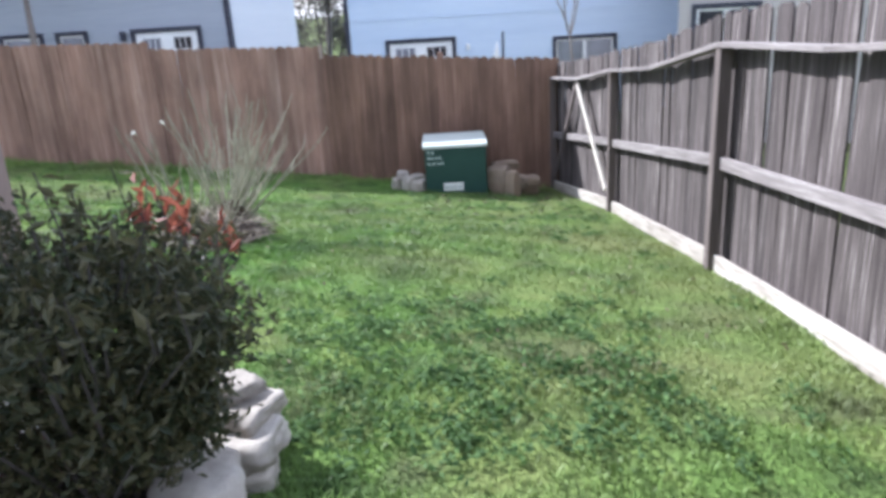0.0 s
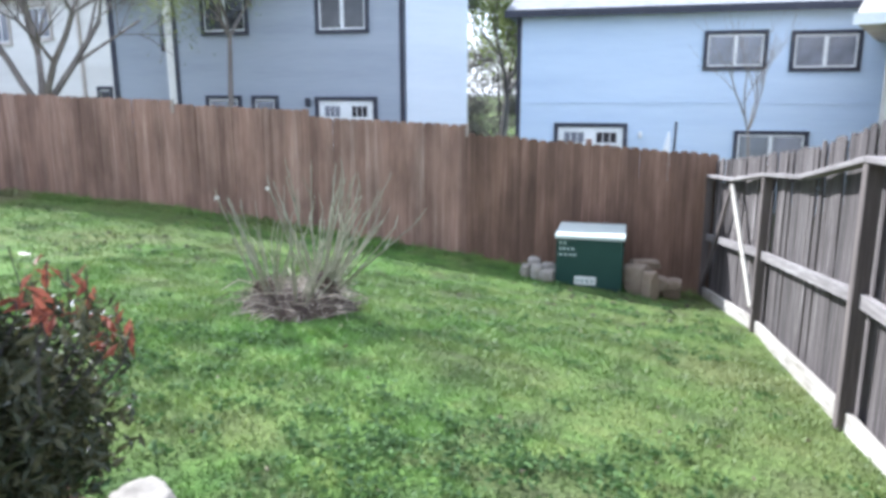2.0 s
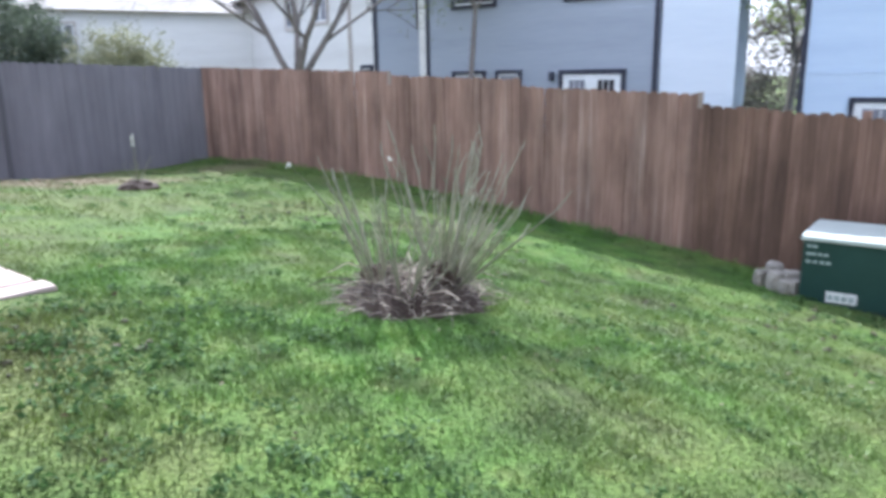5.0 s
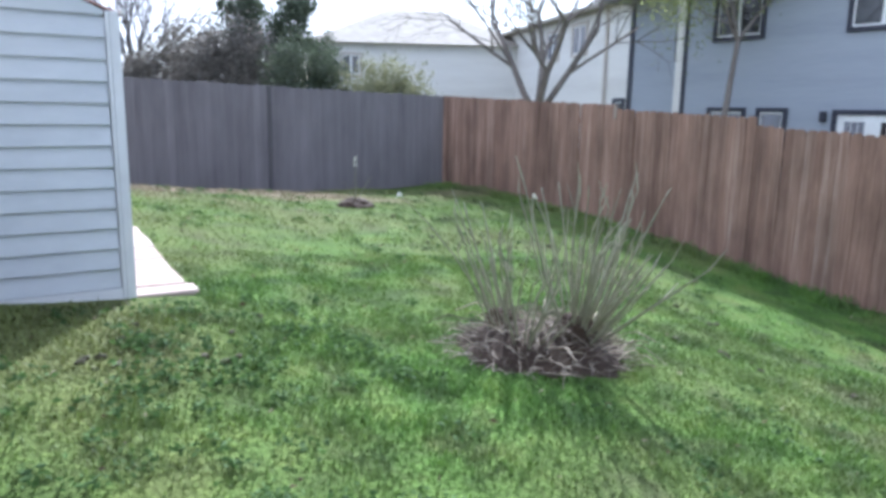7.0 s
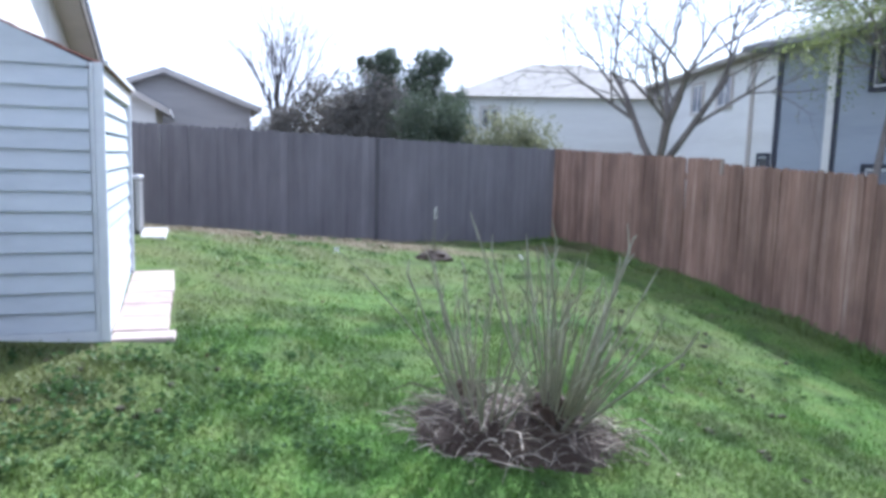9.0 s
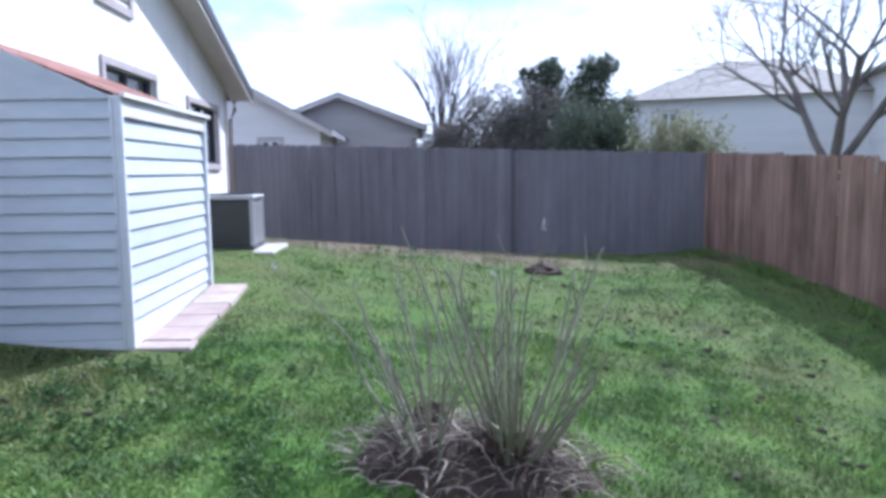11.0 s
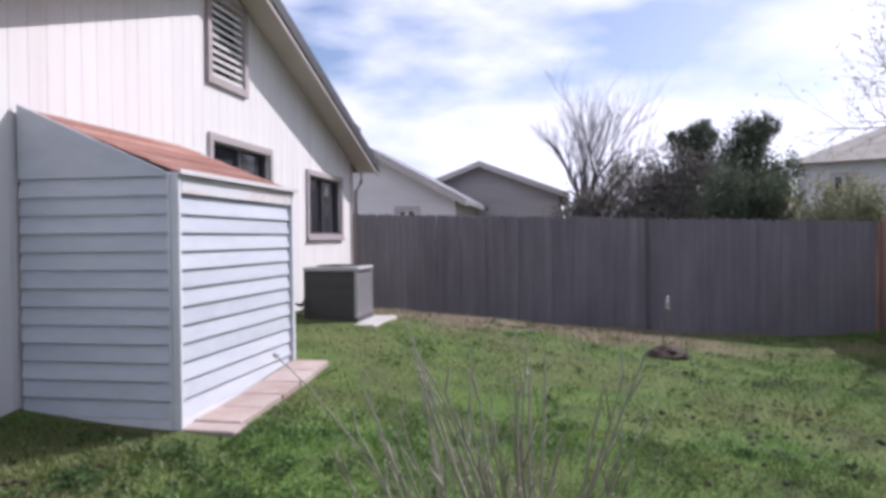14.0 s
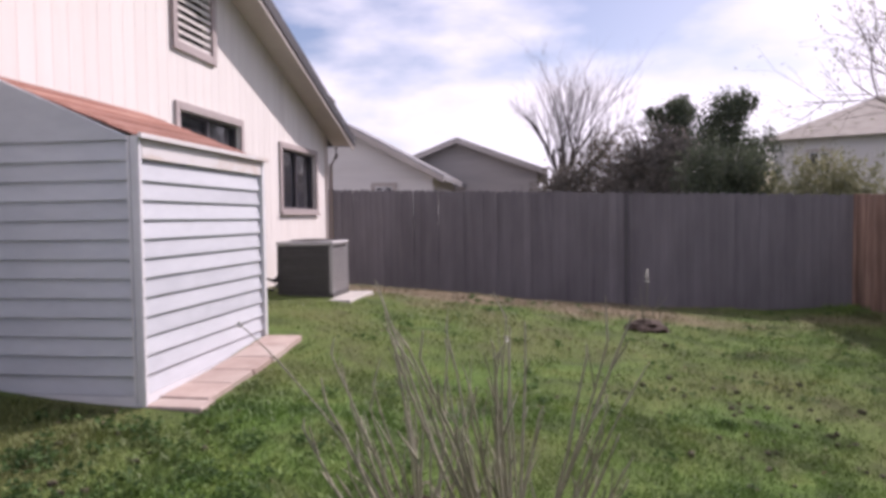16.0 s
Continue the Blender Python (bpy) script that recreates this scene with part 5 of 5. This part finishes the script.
def build_grey_house():
    h = thing("neighbour_house", "two-storey grey-blue house with dark corner boards", "house")
    h.matrix_basis = frame_of((-8.31, 15.0), (1, 0))
    zt = 4.3
    W = 6.68
    lap_wall(h, 0, W, -2.0, zt, m_bluegrey)
    # the left part stands back; white on its return wall paints in sunlight
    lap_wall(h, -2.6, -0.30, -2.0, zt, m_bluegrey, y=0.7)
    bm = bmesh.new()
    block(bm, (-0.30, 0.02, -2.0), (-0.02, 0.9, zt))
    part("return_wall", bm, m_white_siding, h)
    box_part("corner_board", (-0.02, -0.03, -2.0), (0.10, -0.002, zt), m_black_trim, h)
    box_part("corner_board", (-0.40, 0.665, -2.0), (-0.302, 0.698, zt), m_black_trim, h)
    box_part("corner_board", (-2.62, 0.665, -2.0), (-2.46, 0.698, zt), m_black_trim, h)
    box_part("corner_board", (W - 0.10, -0.03, -2.0), (W + 0.02, -0.002, zt), m_black_trim, h)
    box_part("wall", (-2.6, 0.92, -2.0), (W, 7.5, zt), m_bluegrey, h)
    patio_door(h, 4.29, 5.83, -0.75, 1.21, m_black_trim)
    wall_window(h, 0.99, 1.89, 0.1, 1.25, m_black_trim, m_grey_glass, mullions=0)
    wall_window(h, 2.40, 3.0, 0.1, 1.25, m_black_trim, m_grey_glass, mullions=0)
    wall_window(h, 0.99, 2.22, 3.05, 3.95, m_black_trim, m_dark_glass)
    wall_window(h, 4.38, 5.66, 3.03, 3.95, m_black_trim, m_dark_glass)
    box_part("wall_lamp", (3.93, -0.14, 1.05), (4.05, -0.002, 1.28), m_black_trim, h, bevel=0.02)
    w = box_part("window", (-0.9, 0.66, 2.6), (-0.45, 0.69, 3.6), m_dark_glass, h)
    bm = bmesh.new()
    prism(bm, [(-0.35, zt + 0.002), (-0.35, zt + 0.14), (3.9, zt + 1.6), (8.0, zt + 0.14), (8.0, zt + 0.002)], "x", -2.9, W + 0.3)
    part("roof", bm, m_grey_shingle, h)
    # pale side wall that runs back from the corner
    wing = thing("neighbour_house", "pale blue-white side wall of a house", "house")
    wing.matrix_basis = frame_of((-1.60, 15.06), (1.42, 0.98))
    L = math.hypot(1.42, 0.98)
    lap_wall(wing, 0.02, L, -2.0, zt + 0.6, m_pale)
    box_part("wall", (0.05, 0.22, -2.0), (L - 0.02, 2.5, zt + 0.5), m_pale, wing)
    bm = bmesh.new()
    prism(bm, [(-0.3, zt + 0.605), (-0.3, zt + 0.73), (1.4, zt + 1.2), (2.8, zt + 0.73), (2.8, zt + 0.605)], "x", -0.1, L + 0.2)
    part("roof", bm, m_grey_shingle, wing)
    # white end wall beyond the dark corner
    end = thing("neighbour_house", "white sided house with a tan shingled roof", "house")
    end.matrix_basis = frame_of((-22.4, 19.55), (11.46, -3.85))
    L = math.hypot(11.46, 3.85)
    lap_wall(end, 0, L, -2.0, 4.4, m_white_siding)
    box_part("wall", (0.02, 0.22, -2.0), (L - 0.02, 6.0, 4.38), m_white_siding, end)
    bm = bmesh.new()
    prism(bm, [(-0.45, 4.402), (-0.45, 4.53), (3.0, 5.5), (6.4, 4.53), (6.4, 4.402)], "x", -0.4, L + 0.3)
    part("roof", bm, m_tan_shingle, end)
    box_part("downpipe", (L - 1.55, -0.09, -2.0), (L - 1.45, -0.003, 4.38), m_soffit, end)
    wall_window(end, L - 6.6, L - 5.6, 3.1, 4.05, m_soffit, m_grey_glass)
    wall_window(end, L - 4.2, L - 3.1, 3.15, 4.1, m_soffit, m_grey_glass)
    wall_window(end, L - 0.75, L - 0.2, 1.0, 1.52, m_black_trim, m_dark_glass, mullions=0)


build_grey_house()


def gable_house(name_label, origin, along, width, depth, z0, eave, ridge, wall_mat, roof_mat, over=0.35, windows=(), trim=m_soffit):
    """A house whose gable end faces the yard."""
    h = thing("neighbour_house", name_label, "house")
    h.matrix_basis = frame_of(origin, along)
    c = width / 2
    bm = bmesh.new()
    prism(bm, [(0, z0), (width, z0), (width, eave), (c, ridge - 0.05), (0, eave)], "y", 0, depth)
    part("wall", bm, wall_mat, h)
    k = (ridge - eave) / c
    for s in (-1, 1):
        e = c + s * (c + over)
        bm = bmesh.new()
        prism(bm, [(c, ridge), (e, eave - k * over), (e, eave - k * over + 0.14), (c, ridge + 0.14)], "y", -over, depth + over)
        part("roof", bm, roof_mat, h)
        bm = bmesh.new()
        prism(bm, [(c, ridge - 0.06), (e, eave - k * over - 0.06), (e, eave - k * over + 0.10), (c, ridge + 0.10)], "y", -over - 0.04, -over - 0.002)
        part("rake_board", bm, trim, h)
    for x0, x1, a, b in windows:
        wall_window(h, x0, x1, a, b, trim, m_dark_glass)
    return h


def hip_house(label, origin, along, width, depth, z0, eave, ridge, wall_mat, roof_mat, windows=()):
    h = thing("neighbour_house", label, "house")
    h.matrix_basis = frame_of(origin, along)
    lap_wall(h, 0, width, z0, eave, wall_mat)
    box_part("wall", (0.01, 0.21, z0), (width - 0.01, depth, eave), wall_mat, h)
    o = 0.4
    bm = bmesh.new()
    b = [bm.verts.new(p) for p in ((-o, -o, eave), (width + o, -o, eave), (width + o, depth + o, eave), (-o, depth + o, eave))]
    t = [bm.verts.new((width * 0.36, depth / 2, ridge)), bm.verts.new((width * 0.64, depth / 2, ridge))]
    for q in ((b[0], b[1], t[1], t[0]), (b[1], b[2], t[1]), (b[2], b[3], t[0], t[1]), (b[3], b[0], t[0]), (b[3], b[2], b[1], b[0])):
        bm.faces.new(q)
    part("roof", bm, roof_mat, h)
    for x0, x1, a, c in windows:
        wall_window(h, x0, x1, a, c, m_soffit, m_dark_glass)
    return h


gable_house("grey-tan house with a gabled shingle roof", (-20.0, -2.9), (0, 1), 5.3, 9, -1.0, 2.72, 3.72, m_tan_wall, m_grey_shingle)
gable_house("white sided house with a grey gabled roof", (-14.8, -6.2), (0, 1), 5.9, 4.5, -1.0, 2.35, 3.95, m_white_siding, m_grey_shingle, windows=((4.3, 4.8, 1.3, 2.05),))
hip_house("large white house with a tan hipped roof", (-24.5, 11.2), (0.42, 0.9), 9.0, 8, -1.0, 3.9, 5.8, m_white_siding, m_tan_shingle, windows=((1.2, 1.9, 2.6, 3.4),))
hip_house("pale two-storey house with a hipped roof", (-27.0, 6.0), (0.2, 1.0), 5.0, 6, -1.0, 3.3, 4.6, m_tan_wall, m_tan_shingle)


def build_tan_house():
    h = thing("neighbour_house", "weathered tan house with a wide white eave", "house")
    h.matrix_basis = frame_of((8.6, 12.0), (1, -0.35))
    lap_wall(h, 0, 7, -2.0, 2.62, m_tan_wall)
    box_part("wall", (0.01, 0.21, -2.0), (6.99, 6.0, 2.60), m_tan_wall, h)
    bm = bmesh.new()
    prism(bm, [(-0.55, 2.622), (-0.55, 2.80), (3.0, 4.0), (6.5, 2.80), (6.5, 2.622)], "x", -0.5, 7.5)
    part("roof", bm, m_tan_shingle, h)
    box_part("fascia", (-0.55, -0.60, 2.60), (7.5, -0.555, 2.80), m_white_vinyl, h)
    wall_window(h, 0.35, 1.5, -0.6, 1.05, m_black_trim, m_dark_glass)


build_tan_house()


# ---- small things on the lawn ----
def build_sapling():
    x, y = -5.05, 3.98
    z = g1(x, y)
    s = thing("sapling", "small dry sapling in a low dark mulch ring", "sapling", at=(x, y, z))
    bm = bmesh.new()
    bmesh.ops.create_icosphere(bm, subdivisions=3, radius=1.0)
    for v in bm.verts:
        k = 1 + 0.35 * noise.noise(v.co * 2.5)
        v.co = Vector((v.co.x * 0.27 * k, v.co.y * 0.27 * k, max(-0.05, v.co.z * 0.13 * k)))
    part("mulch_ring", bm, m_mulch, s)
    rng = random.Random(2)
    for k in range(7):
        bm = bmesh.new()
        a = rng.uniform(0, math.tau)
        tube(bm, stem_path(rng, (0, 0, 0.05), (0.5 * math.cos(a), 0.5 * math.sin(a), 1), rng.uniform(0.25, 0.6), 0.12), [0.007, 0.006, 0.005, 0.004, 0.003, 0.002], 5)
        part("stem", bm, m_stem, s)
    bm = bmesh.new()
    tube(bm, [Vector((-0.05, 0.02, 0)), Vector((-0.06, 0.03, 0.68))], [0.007, 0.005], 6)
    part("stake", bm, m_stem, s)
    leaf_cloud("seed_head", [(-0.06 + 0.02 * math.sin(k * 2), 0.03 + 0.02 * math.cos(k * 3), 0.62 + 0.012 * k) for k in range(14)], 3, 0.05, m_litter, s, "pale dry seed head")


build_sapling()


# ---- grass ----
def build_grass():
    rng = np.random.default_rng(5)

    def field(name, n, x0, x1, y0, y1, hmin, hmax, width, keep_near=None, label=""):
        x, y = rng.uniform(x0, x1, n), rng.uniform(y0, y1, n)
        clump = np.sin(x * 3.1 + 2 * np.sin(y * 2.2)) * np.sin(y * 3.7 + 2 * np.sin(x * 1.9)) + 0.6 * np.sin(x * 9 + y * 4) * np.sin(y * 8 - x * 5)
        ok = rng.uniform(-1.5, 1.4, n) < clump + 0.55
        # the trodden strip by the low fence is thinner
        ok &= rng.random(n) > np.clip((x - 3.0) / 3.0, 0, 0.55)
        fx = -8.98 + (y - 7.96) * 0.192
        ok &= (x > fx + 0.05) & (y < 7.93)
        ok &= x < np.interp(y, [-7.2, -4.3, -1.4, 1.55, 5.18, 7.95], [5.68, 5.64, 5.60, 5.57, 5.55, 5.25])
        ok &= ~((x < 0.24) & (x > -2.6) & (y < 0.44) & (y > -0.02))
        ok &= ~((x < 0.02) & (x > -2.4) & (y <= -0.02) & (y > -1.3))
        ok &= ~((x < 1.78) & (y < -1.24))
        ok &= ~((x < -4.4) & (x > -5.8) & (y < 0.3) & (y > -1.0))
        ok &= ((x - MOUND[0]) / 0.43) ** 2 + ((y - MOUND[1]) / 0.68) ** 2 > rng.uniform(0.7, 1.1, n)
        ok &= ~((x > 3.18) & (x < 4.13) & (y > 6.83))
        ok &= ~((x > 1.7) & (x < 2.58) & (y < -1.25) & (y > -3.7))
        x, y, clump = x[ok], y[ok], clump[ok]
        n = len(x)
        z = gz(x, y) - 0.005
        h = rng.uniform(hmin, hmax, n) * (0.8 + 0.3 * np.clip(clump, -0.5, 1.5))
        a = rng.uniform(0, 2 * np.pi, n)
        dx, dy = np.cos(a), np.sin(a)
        lean = rng.uniform(0.2, 1.1, n) * h
        wd = width * rng.uniform(0.6, 1.3, n)
        px, py = -dy * wd / 2, dx * wd / 2
        v = np.empty((n, 5, 3))
        v[:, 0] = np.stack([x - px, y - py, z], 1)
        v[:, 1] = np.stack([x + px, y + py, z], 1)
        mx, my, mz = x + dx * lean * 0.35, y + dy * lean * 0.35, z + h * 0.6
        v[:, 2] = np.stack([mx + px * 0.8, my + py * 0.8, mz], 1)
        v[:, 3] = np.stack([mx - px * 0.8, my - py * 0.8, mz], 1)
        v[:, 4] = np.stack([x + dx * lean, y + dy * lean, z + h * rng.uniform(0.8, 1.0, n)], 1)
        i = np.arange(n) * 5
        loops = np.stack([i, i + 1, i + 2, i + 3, i + 3, i + 2, i + 4], 1).reshape(-1)
        starts = (np.arange(n)[:, None] * 7 + np.array([0, 4])).reshape(-1)
        me = bpy.data.meshes.new(name)
        me.vertices.add(n * 5)
        me.vertices.foreach_set("co", v.reshape(-1))
        me.loops.add(n * 7)
        me.loops.foreach_set("vertex_index", loops.astype(np.int32))
        me.polygons.add(n * 2)
        me.polygons.foreach_set("loop_start", starts.astype(np.int32))
        me.update(calc_edges=True)
        me.materials.append(m_grass)
        tagged(new(name, me), label, "grass", kind="stuff")

    field("grass", 150000, -11, 5.6, -6, 8, 0.025, 0.06, 0.011, label="short patchy green lawn grass on the slope")
    field("grass", 170000, -1.5, 5.6, -3.0, 5.5, 0.022, 0.058, 0.008, label="short patchy green lawn grass near the path")
    # taller unmown fringe along the fences
    field("fringe_grass", 9000, 5.2, 5.6, -2.5, 7.9, 0.02, 0.06, 0.008, label="thin taller grass along the kickboard")
    field("fringe_grass", 9000, -9.3, 5.4, 7.45, 7.95, 0.06, 0.16, 0.010, label="taller unmown grass along the fence foot")


build_grass()


def build_weeds():
    """Dark broad-leaved weeds in clumps, and dead leaves in the turf."""
    rng = np.random.default_rng(19)
    spots = []
    for x0, x1, y0, y1, n in ((-0.2, 5.4, -2.2, 6.5, 110), (-8.0, 0.0, 0.8, 7.4, 80), (1.0, 4.6, -1.6, 0.6, 100), (2.7, 4.6, -1.6, 0.2, 100), (3.0, 5.3, 3.0, 7.0, 60), (0.1, 1.6, -0.2, 1.4, 60)):
        spots.append(np.stack([rng.uniform(x0, x1, n), rng.uniform(y0, y1, n)], 1))
    xy = np.concatenate(spots)
    xy = xy[(((xy[:, 0] - 1.45) / 0.5) ** 2 + ((xy[:, 1] - 2.3) / 0.8) ** 2 > 1) & (xy[:, 0] < 5.4)]
    p = np.repeat(xy, 22, 0) + rng.normal(size=(len(xy) * 22, 2)) * np.repeat(rng.uniform(0.02, 0.085, (len(xy), 2)), 22, 0)
    z = gz(p[:, 0], p[:, 1]) + rng.uniform(0.02, 0.055, len(p))
    ob = leaf_cloud("weeds", np.column_stack([p, z]), 61, 0.042, m_weed, None, aspect=0.55, flat=0.7)
    tagged(ob, "low dark green broad-leaved weeds in the lawn", "weeds", kind="stuff")
    n = 600
    x, y = rng.uniform(-8, 5.4, n), rng.uniform(-1.0, 7.6, n)
    keep = ~((x < 0.1) & (y < 0.6))
    x, y = x[keep], y[keep]
    ob = leaf_cloud("dead_leaves", np.column_stack([x, y, gz(x, y) + 0.03]), 62, 0.042, m_dead_leaf, None, aspect=0.5, flat=0.8)
    tagged(ob, "scattered brown dead leaves in the grass", "leaves", kind="stuff")


build_weeds()


def build_clods():
    """Dark clods of turned soil that lie in the turf."""
    rng = random.Random(71)
    bm = bmesh.new()
    for x0, x1, y0, y1, n in ((-4.2, -0.2, 3.2, 6.2, 34), (3.2, 5.2, 4.6, 6.6, 26), (0.4, 1.4, -0.1, 0.8, 9), (-1.0, 3.0, 3.4, 6.5, 8)):
        for _ in range(n):
            x, y = rng.uniform(x0, x1), rng.uniform(y0, y1)
            r = rng.uniform(0.014, 0.034)
            m = Matrix.Translation((x, y, g1(x, y) + r * 0.25)) @ Euler((0, 0, rng.uniform(0, 6))).to_matrix().to_4x4() @ Matrix.Diagonal((rng.uniform(0.9, 1.7), 1, rng.uniform(0.7, 1.0), 1))
            vs = bmesh.ops.create_icosphere(bm, subdivisions=1, radius=r, matrix=m)["verts"]
            for v in vs:
                v.co += Vector((rng.uniform(-1, 1), rng.uniform(-1, 1), rng.uniform(-1, 1))) * r * 0.25
    for (ax, ay), (bx, by), n in (((-3.2, 4.9), (1.6, 5.0), 34), ((-2.6, 4.3), (1.9, 4.25), 34), ((0.3, 0.1), (1.2, -0.4), 14)):
        for _ in range(n):
            q = rng.random()
            x, y = ax + (bx - ax) * q + rng.gauss(0, 0.07), ay + (by - ay) * q + rng.gauss(0, 0.07)
            r = rng.uniform(0.012, 0.028)
            m = Matrix.Translation((x, y, g1(x, y) + r * 0.2)) @ Euler((0, 0, rng.uniform(0, 6))).to_matrix().to_4x4() @ Matrix.Diagonal((rng.uniform(0.9, 1.9), 1, rng.uniform(0.6, 0.9), 1))
            for v in bmesh.ops.create_icosphere(bm, subdivisions=1, radius=r, matrix=m)["verts"]:
                v.co += Vector((rng.uniform(-1, 1), rng.uniform(-1, 1), rng.uniform(-1, 1))) * r * 0.3
    ob = part("soil_clods", bm, m_clod)
    tagged(ob, "dark brown clods of soil scattered in the lawn", "soil", kind="stuff")


build_clods()


# ---- true size: the plan above is drawn in units of 0.92 m ----
UNIT = 0.92
for me in bpy.data.meshes:
    me.transform(Matrix.Scale(UNIT, 4))
for ob in scene.objects:
    if ob.type in {"MESH", "EMPTY"}:
        ob.location = ob.location * UNIT
        ob.matrix_parent_inverse.translation = ob.matrix_parent_inverse.translation * UNIT
